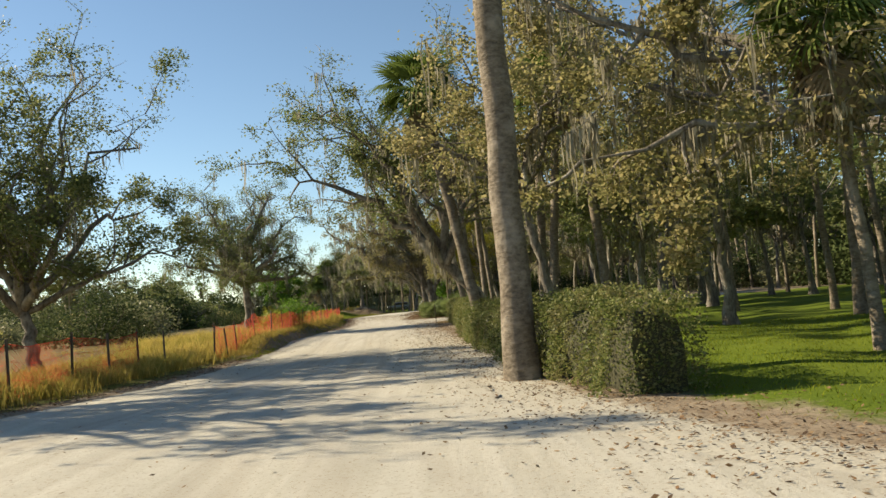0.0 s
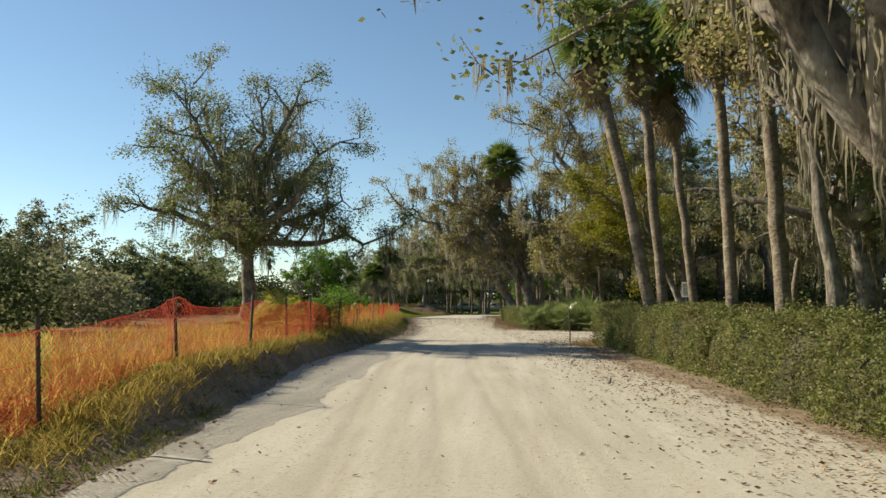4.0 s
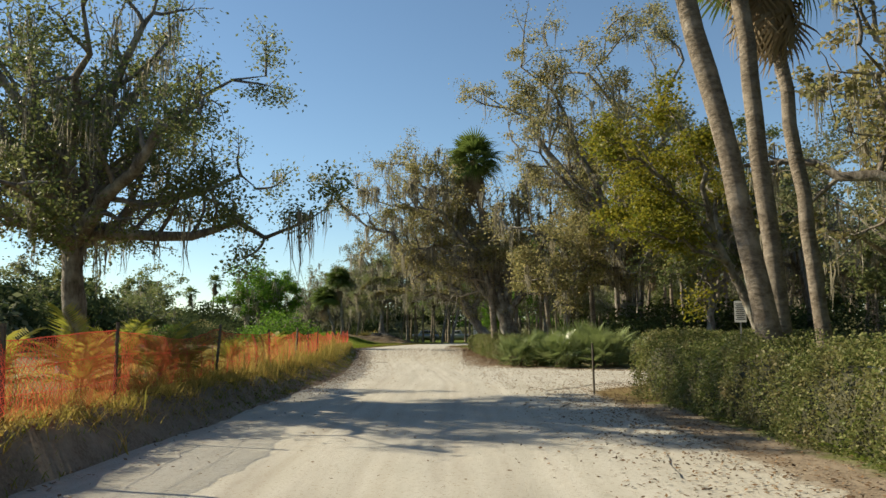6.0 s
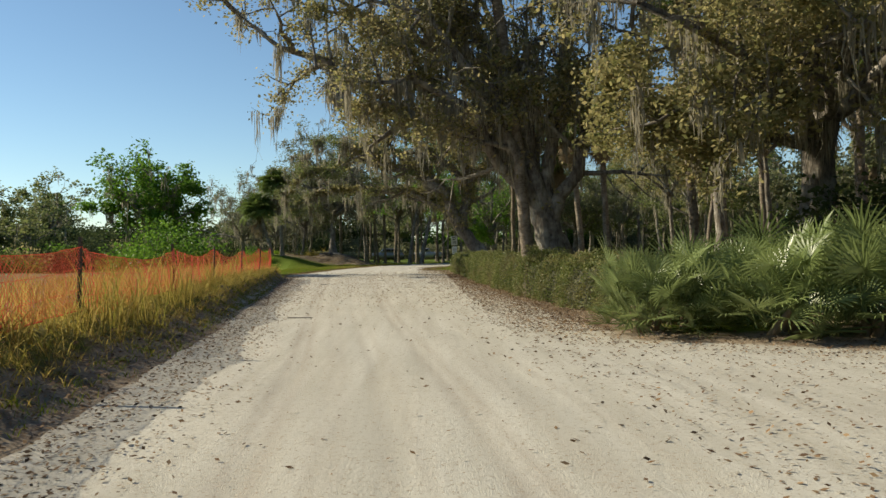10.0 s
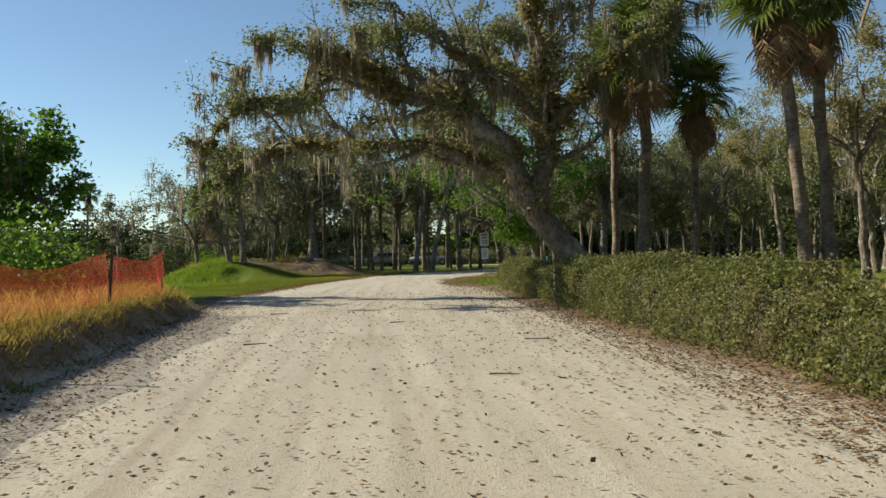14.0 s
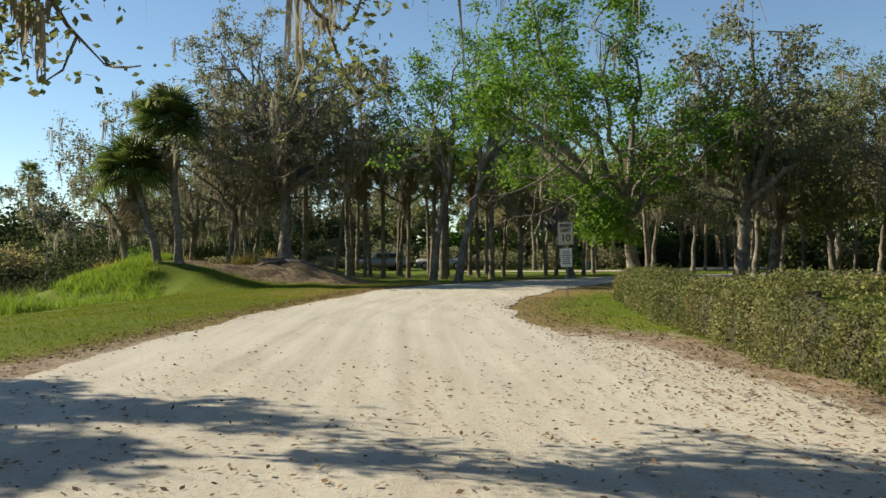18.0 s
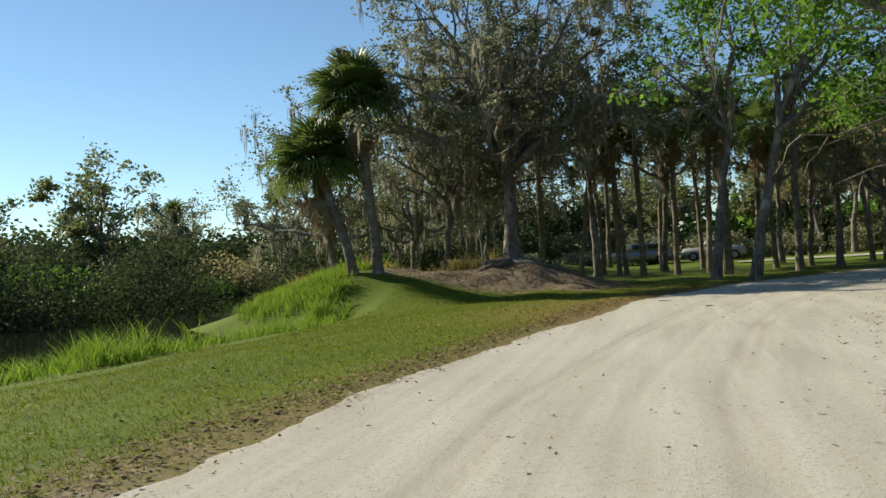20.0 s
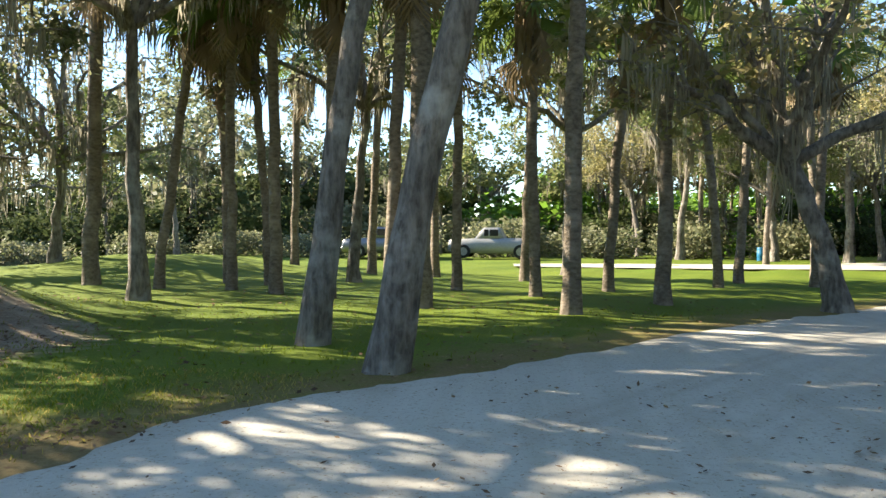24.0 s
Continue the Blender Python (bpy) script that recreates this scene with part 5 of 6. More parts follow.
def net_mesh(a, b, top_a, top_b, seed):
    """Plastic netting between two posts: crossing slanted strands and two selvedges, sagging."""
    rng = np.random.default_rng(seed)
    a, b = np.array(a, float), np.array(b, float)
    ln = np.linalg.norm((b - a)[:2])
    d = (b - a) / ln
    out = np.array([d[1], -d[0]])[:2]
    sag, ph, belly = rng.uniform(0.04, 0.2), rng.uniform(0, 6), rng.uniform(-0.10, 0.16)

    def place(u, v):
        k = u / ln
        x, y = a[0] + d[0] * u, a[1] + d[1] * u
        gz = ground_z(x, y)
        top = top_a * (1 - k) + top_b * k - sag * 4 * k * (1 - k) + 0.02 * np.sin(9 * k + ph)
        lift = 0.05 + 0.05 * np.sin(5 * k + ph)
        z = gz + lift + (top - lift) * v
        off = (belly * np.sin(np.pi * k) * np.sin(np.pi * v) + 0.03 * np.sin(7 * u + 3 * v + ph) + 0.022 * np.sin(19 * u + 4 * np.sin(2 * u) + ph))
        return np.stack([x + out[0] * off, y + out[1] * off, z], -1)

    s = Soup()
    h, step, seg = 0.95, 0.05, 8
    for sign in (1, -1):
        starts = np.arange(-h, ln + h, step)
        t = np.linspace(0, 1, seg + 1)
        u = starts[:, None] + sign * h * 0.62 * (t[None] - 0.5) * 2
        w = 0.0048
        v = np.repeat(t[None], len(starts), 0)
        ok = ((u >= 0) & (u <= ln))
        p0, p1 = place(np.clip(u - w, 0, ln), v), place(np.clip(u + w, 0, ln), v)
        vs = np.stack([p0, p1], 2).reshape(-1, 3)
        i, j = np.nonzero(ok[:, :-1] & ok[:, 1:])
        q = 2 * (i * (seg + 1) + j)
        if len(q):
            s.add(vs, [np.stack([q, q + 1, q + 3, q + 2], 1)])
    u = np.linspace(0, ln, 24)
    for v0, v1 in ((0.0, 0.02), (0.987, 1.0), (0.32, 0.328), (0.66, 0.668)):
        vs = np.stack([place(u, np.full(24, v0)), place(u, np.full(24, v1))], 1).reshape(-1, 3)
        q = 2 * np.arange(23)
        s.add(vs, [np.stack([q, q + 2, q + 3, q + 1], 1)])
    return s.mesh("netting", NET)


fence = base("safety_fence", pose(0, 0, 0), "sagging orange plastic safety fence on thin steel posts", "fence")
rng = np.random.default_rng(14)
heights = [float(rng.uniform(0.96, 1.06)) * (1.15 if y < 27 else 0.98 if y < 80 else 1.04) for _, y in FENCE]
for k, (x, y) in enumerate(FENCE):
    z = float(ground_z(x, y))
    put("post", post_mesh(heights[k]), fence, pose(x, y, z, rng.uniform(-3, 3), rng.uniform(-4, 4), rng.uniform(0, 180)))
    if k and k not in (5,):
        put("netting", net_mesh(FENCE[k - 1], (x, y), heights[k - 1] - 0.1, heights[k] - 0.1, 300 + k), fence)
for k, (x, y, h) in enumerate([(-7.85, 18.6, 1.1), (-7.55, 21.4, 1.05), (-7.0, 25.5, 0.95), (-7.7, 37.5, 0.95), (-8.75, 57.3, 0.9)]):
    put("post", post_mesh(h), fence, pose(x, y, float(ground_z(x, y)), rng.uniform(-4, 4), rng.uniform(-5, 5), 30 * k))

# ---------------------------------------------------------------- grasses


def scatter(n, seed, x0, x1, y0, y1, accept):
    rng = np.random.default_rng(seed)
    x, y = rng.uniform(x0, x1, n), rng.uniform(y0, y1, n)
    keep = rng.random(n) < accept(x, y)
    x, y = x[keep], y[keep]
    return np.stack([x, y, ground_z(x, y)], 1), rng


def tufts(name, roots, rng, per, spread, height, width, mat, label, lean=0.55):
    c = np.repeat(roots, per, 0)
    c[:, :2] += rng.normal(size=(len(c), 2)) * spread
    tagged(put(name, mesh_of(name, *blades(c, height, width, rng, lean), mat)), label, "grass", "", "stuff")


fx, fy = FENCE_X, FENCE_Y
clump = lambda x, y: 0.5 + 0.5 * np.sin(1.9 * y + 0.8 * np.sin(0.7 * y)) * np.sin(0.83 * y + 1.3 * x)
front = lambda x, y: np.interp(y, fy, fx) - x
r, rng = scatter(4200, 29, -13, -6, 28, 88, lambda x, y: np.exp(-((front(x, y) + 0.12) / 0.3) ** 2) * np.maximum(clump(x, y) ** 2, 0.9 * np.exp(-((y - 53) / 2.2) ** 2)) * (y > 46) * (y < 78))
edge = lambda x, y: np.clip((left_of(x, y) - 0.1) / np.maximum(left_of(x, y) - front(x, y) - 0.1, 0.3), 0, 1)
q, rng2 = scatter(90000, 41, -13, -5.6, 26, 88.5, lambda x, y: smooth(edge(x, y), 0.3, 0.5) * (front(x, y) < 0.9) * (1 - 0.75 * smooth(y, 46, 51) * (1 - smooth(y, 64, 70))))
tufts("bank_grass", q, rng2, 3, 0.05, 0.17, 0.010, TALL_GRASS, "matted tan grass on the bank top before the net", 1.3)
q, rng2 = scatter(70000, 42, -13, -5.4, 24, 90, lambda x, y: np.exp(-((edge(x, y) - 0.22) / 0.2) ** 2) * (left_of(x, y) > 0.1) * (1 - 0.6 * smooth(y, 46, 51) * (1 - smooth(y, 64, 70))))
tufts("verge_grass", q, rng2, 4, 0.05, 0.08, 0.010, LAWN_BLADE, "short green weeds along the road's edge", 1.1)
tufts("tall_grass", r, rng, 14, 0.09, 0.82, 0.014, TALL_GRASS, "tall golden grass clumps growing through the fence", 0.35)
r, rng = scatter(12000, 30, -13, -6, 27, 88, lambda x, y: np.exp(-((front(x, y) + 0.16) / 0.2) ** 2) * (0.12 + 0.88 * clump(x + 3, 1.3 * y) ** 1.5))
tufts("tall_grass", r, rng, 11, 0.08, 0.33, 0.013, TALL_GRASS, "dry golden grass on the bank before the fence", 0.8)
bank = lambda x, y: smooth(left_of(x, y), 0.8, 1.15) * np.exp(-((left_of(x, y) - 1.15) / 0.7) ** 2) * 1.0 + 0.4 * smooth(left_of(x, y), 1.6, 2.2) * (1 - smooth(left_of(x, y), 4.5, 7))
r, rng = scatter(5500, 21, -19, -5.5, 27, 88.5, bank)
tufts("tall_grass", r, rng, 13, 0.12, 0.40, 0.015, TALL_GRASS, "tall golden dry grass along the orange fence")
r, rng = scatter(16000, 28, -15, -5.5, 27, 92, lambda x, y: smooth(left_of(x, y), 0.1, 0.5) * (1 - 0.6 * smooth(left_of(x, y), 1.0, 1.6)))
tufts("verge_grass", r, rng, 5, 0.05, 0.11, 0.010, TALL_GRASS, "short dry grass on the verge below the fence", 0.9)
r, rng = scatter(3000, 22, -13, -6.8, 14, 30, lambda x, y: smooth(left_of(x, y), 1.0, 1.8) * (1 - smooth(left_of(x, y), 4, 6)))
tufts("tall_grass", r, rng, 15, 0.15, 0.45, 0.016, TALL_GRASS, "tall golden grass behind the fence by the road")
shore = lambda x, y: np.exp(-((x + 18.3 - 0.04 * (y - 112)) / 0.75) ** 2)
stand = lambda x, y: np.clip(0.5 + 0.6 * np.sin(1.15 * y + 0.9 * np.sin(0.53 * y)) + 0.25 * np.sin(3.1 * y + 2 * x), 0, 1)
r, rng = scatter(900, 23, -21.5, -16.2, 103, 121, lambda x, y: shore(x, y) * (0.25 + 0.75 * stand(x, y)))
tufts("marsh_grass", r, rng, 26, 0.14, 0.44, 0.020, MARSH_GRASS, "low bright green marsh grass along the pond's edge", 0.8)
r, rng = scatter(520, 43, -21.5, -16.8, 103, 121, lambda x, y: shore(x + 0.2, y) * stand(x, y) ** 3)
tufts("marsh_grass", r, rng, 32, 0.11, 0.76, 0.020, MARSH_GRASS, "tall clumps of bright green marsh grass by the pond")
r, rng = scatter(1300, 24, -22, -10, 123, 131, lambda x, y: np.exp(-((y - 126.9 - 0.3 * (x + 16)) / 0.8) ** 2) * smooth(-x, 13.7, 14.2) * smooth(ground_z(x, y), 0.0, 0.3) * (0.12 + 0.88 * smooth(np.sin(2.3 * x + 0.6 * np.sin(1.7 * x)), -0.4, 0.5)))
tufts("tall_grass", r, rng, 28, 0.15, 0.85, 0.02, TALL_GRASS, "yellow tall grass behind the palms on the mound")
r, rng = scatter(850, 25, -22.5, -18.0, 117.5, 124.5, lambda x, y: smooth(ground_z(x, y), -0.4, 0.2) * smooth(-x - 0.25 * (122 - y), 18.0, 19.0))
tufts("marsh_grass", r, rng, 28, 0.14, 0.4, 0.02, MARSH_GRASS, "fresh green grass on the mound's foot")
lawn = lambda x, y: smooth(road_distance(x, y), 0.15, 1.8) * (ground_z(x, y) > -0.35) * (0.35 + 0.65 * (np.hypot(x + 9, y - 112) < 14))
r, rng = scatter(62000, 26, -18.5, 3, 92, 131, lawn)
tufts("lawn_grass", r, rng, 1, 0.02, 0.055, 0.012, LAWN_BLADE, "short green lawn grass beside the sand road", 0.9)
r, rng = scatter(16000, 27, 2.2, 12, 4, 22, lambda x, y: smooth(road_distance(x, y), 1.2, 3))
tufts("lawn_grass", r, rng, 1, 0.02, 0.055, 0.012, LAWN_BLADE, "short green lawn grass under the oaks", 0.9)

r, rng = scatter(170000, 37, -16.5, -5.5, 97, 123, lambda x, y: smooth(road_distance(x, y), 0.05, 0.9) * (ground_z(x, y) > -0.3) * (1 - 0.6 * smooth(y, 110, 115) * (1 - smooth(left_of(x, y), 1.8, 5))))
tufts("lawn_grass", r, rng, 1, 0.02, 0.038, 0.008, LAWN_BLADE, "close-mown green lawn grass by the bend", 1.0)

r, rng = scatter(60000, 39, -16, -5.5, 106, 124, lambda x, y: smooth(road_distance(x, y), 0.05, 0.6) * smooth(y, 108, 115) * (0.12 + 0.88 * (1 - smooth(left_of(x, y), 1.8, 5))))
tufts("lawn_grass", r, rng, 1, 0.02, 0.04, 0.008, TALL_GRASS, "dry straw-coloured lawn grass by the bend", 1.0)

# ---------------------------------------------------------------- fallen leaves


def litter(name, n, seed, x0, x1, y0, y1, accept, size, label):
    r, rng = scatter(n, seed, x0, x1, y0, y1, accept)
    d = road_distance(r[:, 0], r[:, 1])
    r[:, 2] += np.where(d < 0.1, 0.022, 0.012 + 0.014 * (left_of(r[:, 0], r[:, 1]) > 0.1))
    k = len(r)
    a = rng.uniform(0, 2 * np.pi, k)
    s = size * rng.uniform(0.5, 1.5, k)[:, None]
    u = np.stack([np.cos(a), np.sin(a), rng.normal(size=k) * 0.18], 1) * s
    w = np.stack([-np.sin(a), np.cos(a), rng.normal(size=k) * 0.35], 1) * s * 0.45
    r[:, 2] += 0.3 * np.abs(u[:, 2]) + 0.3 * np.abs(w[:, 2])
    v = np.stack([r - u, r + w, r + u, r - w], 1)
    tagged(put(name, mesh_of(name, v.reshape(-1, 3), [np.arange(4 * k).reshape(-1, 4)], LITTER)), label, "leaves", "", "stuff")


right_verge = lambda x, y: np.exp(-((road_distance(x, y) - 0.9) / 1.1) ** 2) * (x > -5.2)
litter("fallen_leaves", 260000, 31, -5.3, 5, 2, 111, right_verge, 0.023, "brown fallen oak leaves along the hedges")
litter("fallen_leaves", 80000, 36, -3.6, 2, 62, 92, right_verge, 0.022, "thick brown leaf litter below the hedge")
left_verge = lambda x, y: 0.95 * np.exp(-((left_of(x, y) - 0.6) / 0.45) ** 2)
litter("fallen_leaves", 210000, 32, -13, -5, 12, 122, left_verge, 0.028, "brown fallen leaves along the road's grassy edge")
left_margin = lambda x, y: 0.9 * np.exp(-((left_of(x, y) + 0.2) / 0.6) ** 2) * smooth(y, 44, 52)
litter("fallen_leaves", 150000, 40, -13, -5.5, 44, 92, left_margin, 0.02, "small brown leaves thinning out over the sand's edge")
on_road = lambda x, y: 0.07 + 0.9 * smooth(y, 62, 76) * (1 - smooth(y, 92, 99)) + 0.3 * smooth(x - np.interp(y, [p[1] for p in ROAD_R[:19]], [p[0] for p in ROAD_R[:19]]), -2.0, -0.3)
litter("fallen_leaves", 90000, 33, -12, 2.5, 3, 124, lambda x, y: on_road(x, y) * (road_distance(x, y) < 0), 0.022, "dark fallen leaves scattered over the sand")
litter("fallen_leaves", 9000, 34, -3, 6, 49, 62, lambda x, y: 0.6 * (road_distance(x, y) < 0.6), 0.02, "fallen leaves on the side road's mouth")
litter("fallen_leaves", 16000, 35, -18, 0, 96, 134, lambda x, y: 0.5 * (road_distance(x, y) > 0.2), 0.03, "fallen leaves on the lawn")
# Added leaves roughen the mound and darken its earth in place of shade.
litter("fallen_leaves", 22000, 44, -20.5, -8.5, 122, 128.5, lambda x, y: np.exp(-(((x + 14.4) / 5.0) ** 2 + ((y - 125.0) / 2.4) ** 2) ** 1.5), 0.034, "brown leaves added over the mound's bare earth to darken it like shade")
lawn_edge = lambda x, y: np.exp(-((left_of(x, y) - 0.5) / 0.8) ** 2) * (road_distance(x, y) > 0)
litter("fallen_leaves", 26000, 38, -14, -3, 94, 126, lawn_edge, 0.021, "dark brown leaf litter along the lawn's edge")


def twig(x, y, length, turn, seed):
    rng = np.random.default_rng(seed)
    ob = base("fallen_twig", pose(x, y, 0.03, 0, 0, turn), "thin dry fallen twig lying on the sand", "twig", "fallen twigs")
    s = Soup()
    p = bent((0, 0, 0), (1, 0, 0), length, 6, rng, 0.12, 0)
    p[:, 2] = 0
    s.add(*tube(p, np.linspace(0.012, 0.005, 6), 5))
    put("stem", s.mesh("stem", OAK_BARK), ob)
    s = Soup()
    q = bent(p[3], (0.6, 0.6, 0), length * 0.35, 4, rng, 0.15, 0)
    q[:, 2] = 0.003
    s.add(*tube(q, np.linspace(0.007, 0.003, 4), 4))
    put("side_shoot", s.mesh("side_shoot", OAK_BARK), ob)


for k, (x, y, ln, a) in enumerate([(-5.4, 77.0, 0.32, 15), (-7.3, 65.2, 0.5, -12), (-6.6, 83.5, 0.3, 40), (-8.6, 80.4, 0.35, 10), (-4.6, 80.2, 0.4, -20), (-7.0, 113.6, 0.2, 25), (-7.95, 115.9, 0.28, 14), (-9.3, 86.5, 0.4, 5), (-5.9, 88.6, 0.3, -40)]):
    twig(x, y, ln, a, 400 + k)

# ---------------------------------------------------------------- young palms behind the net
YOUNG_LEAF = leafy("young_palm_leaflet", [(0.16, 0.22, 0.03), (0.28, 0.31, 0.05), (0.38, 0.33, 0.07)], 0.45, 0.45)


def feather_frond(seed, length):
    """An arching stalk with two rows of narrow leaflets."""
    rng = np.random.default_rng(seed)
    k = np.linspace(0, 1, 9)
    p = np.stack([length * k * (1 - 0.15 * k), 0 * k, length * (0.15 * k - 0.45 * k ** 2.2)], 1)
    s = Soup()
    s.add(*tube(p, np.linspace(0.012, 0.004, 9), 4))
    for at in np.linspace(0.18, 0.99, 26):
        c = np.array([np.interp(at, k, p[:, j]) for j in range(3)])
        for sgn in (-1, 1):
            ln = length * 0.34 * (1 - 0.6 * abs(at - 0.45)) * rng.uniform(0.8, 1.1)
            tip = c + np.array([0.55, sgn * 0.85, -0.25 + rng.normal() * 0.1]) * ln
            mid = c + np.array([0.28, sgn * 0.45, 0.02]) * ln
            s.add([c, mid + (0.014, 0, 0), tip, mid - (0.014, 0, 0)], [np.array([[0, 1, 2, 3]])])
    return s.mesh("frond", YOUNG_LEAF)


YOUNG = [feather_frond(700 + k, 0.9 + 0.15 * k) for k in range(3)]
for k, (x, y, size) in enumerate([(-8.6, 43.6, 0.85), (-9.3, 42.2, 0.95), (-8.9, 45.8, 0.75), (-8.75, 41.2, 0.7), (-9.8, 44.8, 0.95), (-9.4, 50.5, 0.7), (-10.3, 58.5, 0.8), (-9.0, 39.4, 0.8)]):
    rng = np.random.default_rng(720 + k)
    ob = base("young_palm", pose(x, y, float(ground_z(x, y))), "young yellow-green feather palm growing behind the orange net", "palm", "young palms behind the net")
    s = Soup()
    s.add(*tube([(0, 0, -0.05), (0.01, 0, 0.25 * size)], [0.05, 0.035], 7))
    put("stem", s.mesh("stem", DEAD_FROND), ob)
    for i in range(15):
        put("frond", YOUNG[i % 3], ob, pose(0, 0, 0.2 * size, 0, 0, 137.5 * i) @ pose(0, 0, 0, rng.uniform(-12, 12), -rng.uniform(22, 80), 0) @ Matrix.Scale(size * rng.uniform(0.8, 1.1), 4))

# ---------------------------------------------------------------- saw palmettos
PALMETTO = [frond_mesh("frond", PALMETTO_LEAF, 22, 0.56, 0.66, 0.10 + 0.12 * k, 20 + k, 0.031) for k in range(3)]


def palmetto(x, y, seed, size, fronds=74):
    rng = np.random.default_rng(seed)
    ob = base("palmetto", pose(x, y, float(ground_z(x, y))), "saw palmetto clump with stiff grey-green fan leaves", "palmetto", "palmettos by the side road")
    s = Soup()
    for k in range(4):
        s.add(*tube(bent((rng.uniform(-0.3, 0.3), rng.uniform(-0.3, 0.3), -0.05), (rng.uniform(-0.5, 0.5), rng.uniform(-0.5, 0.5), 1), 0.5 * size, 5, rng, 0.1, 0.1), np.linspace(0.07, 0.05, 5), 7))
    put("stem", s.mesh("stem", DEAD_FROND), ob)
    for i in range(fronds):
        a, el = rng.uniform(0, 360), rng.uniform(-4, 82)
        r0 = rng.uniform(0, 0.7) * size
        m = pose(r0 * math.cos(radians(a)), r0 * math.sin(radians(a)), rng.uniform(0.08, 0.3 + 0.3 * (el > 30)) * size, 0, 0, a + rng.uniform(-50, 50)) @ pose(0, 0, 0, rng.uniform(-50, 50), -el, 0) @ Matrix.Scale(size * rng.uniform(0.6, 1.0), 4)
        put("frond", PALMETTO[i % 3], ob, m)
    return ob


for k, (x, y, s) in enumerate([(-1.4, 61.8, 0.9), (0.1, 61.1, 1.05), (1.5, 60.8, 1.15), (-0.6, 62.9, 0.95), (1.0, 62.4, 1.15), (2.5, 62.4, 1.0)]):
    palmetto(x, y, 500 + k, s)

# ---------------------------------------------------------------- signs and posts


def rows_of_bars(parent, w, top, bottom, n, y, seed):
    rng = np.random.default_rng(seed)
    for k in range(n):
        z = top + (bottom - top) * (k + 0.5) / n
        half = w * rng.uniform(0.28, 0.42)
        part("text_bar", box_bm(-half, half, y - 0.003, y, z - 0.012, z + 0.012), INK, parent)


def panel(name, w, z0, z1, y, mat, parent, label=""):
    return part(name, box_bm(-w / 2, w / 2, y - 0.006, y, z0, z1, 0.002), mat, parent, label)


def letters(text, size, x, y, z, mat, parent):
    cu = bpy.data.curves.new("letters", "FONT")
    cu.body, cu.size, cu.extrude, cu.align_x, cu.align_y = text, size, 0.0015, "CENTER", "CENTER"
    cu.offset = 0.006
    ob = new("lettering", cu)
    me = bpy.data.meshes.new_from_object(ob.evaluated_get(bpy.context.evaluated_depsgraph_get()))
    bpy.data.objects.remove(ob)
    me.materials.clear()
    me.materials.append(mat)
    return put("lettering", me, parent, pose(x, y, z, 90, 0, 0))


sign = base("road_sign", pose(-2.35, 111.3, 0.0, -1.0, -1.5, -8), "weathered cream speed limit sign over a white notice", "road sign")
panel("speed_plate", 0.47, 1.62, 2.32, -0.03, SIGN_GREY, sign, "weathered cream metal plate")
panel("notice_plate", 0.36, 0.93, 1.5, -0.03, SIGN_WHITE, sign, "white notice plate")
part("post", box_bm(-0.03, -0.012, -0.015, 0.015, -0.3, 2.2, 0.003), GALV, sign)
part("post", box_bm(0.022, 0.04, -0.015, 0.015, -0.3, 1.5, 0.003), GALV, sign)
letters("SPEED", 0.13, 0.0, -0.038, 2.21, INK, sign)
letters("LIMIT", 0.13, 0.0, -0.038, 2.06, INK, sign)
letters("10", 0.30, 0.0, -0.038, 1.82, INK, sign)
rows_of_bars(sign, 0.36, 1.45, 1.0, 7, -0.036, 3)

sign = base("notice_sign", pose(4.52, 53.85, 0.0, 0, 0, -22), "white notice board on a thin steel post", "sign")
panel("notice_plate", 0.33, 1.6, 2.22, -0.02, SIGN_WHITE, sign)
part("post", box_bm(-0.02, 0.02, -0.014, 0.014, -0.3, 2.1, 0.003), GALV, sign)
rows_of_bars(sign, 0.33, 2.16, 1.66, 9, -0.026, 4)

ob = base("marker_post", pose(-0.71, 47.88, 0.0, 1.5, -2.0, 20), "thin rusty steel post at the side road's corner", "post")
put("shaft", post_mesh(1.08, 0.018), ob)
part("cap", box_bm(-0.026, 0.026, -0.008, 0.04, 1.075, 1.09, 0.003), RUST_STEEL, ob)

WOOD = plain("weathered_wood_post", (0.22, 0.18, 0.14), (0.33, 0.28, 0.22), 5, 0.85, 0.5, 30, stretch=(1, 1, 0.15))
ob = base("wooden_post", pose(-2.78, 87.85, 0.0, 0, 1, 10), "pale weathered wooden post standing in the hedge gap", "post")
s = Soup()
s.add(*tube([(0, 0, -0.2), (0, 0, 0.45), (0.01, 0, 0.9)], [0.075, 0.07, 0.068], 12, 0.02, np.random.default_rng(1)))
put("shaft", s.mesh("shaft", WOOD, True), ob)
bm = bmesh.new()
bmesh.ops.create_cone(bm, cap_ends=True, segments=12, radius1=0.07, radius2=0.06, depth=0.02)
bmesh.ops.translate(bm, vec=(0.01, 0, 0.905), verts=bm.verts)
part("top", bm, WOOD, ob)

# ---------------------------------------------------------------- far side: road, parked cars, drum
FAR_A = [(-3.5, 147.6), (-1, 147.0), (3, 146.6), (10, 146.8), (18, 151), (32, 163), (60, 186)]
FAR_B = [(-3.5, 150.0), (-1, 150.6), (3, 151), (9, 151.5), (15, 156), (28, 169), (54, 194)]
tagged(put("far_road", strip("far_road", FAR_A, FAR_B, 160, 12, 0.05, 9)), "pale sand road beyond the palms", "road", "", "structure")
GLASS = plain("dark_window_glass", (0.02, 0.024, 0.028), (0.03, 0.034, 0.038), 2, 0.12, 0.0)
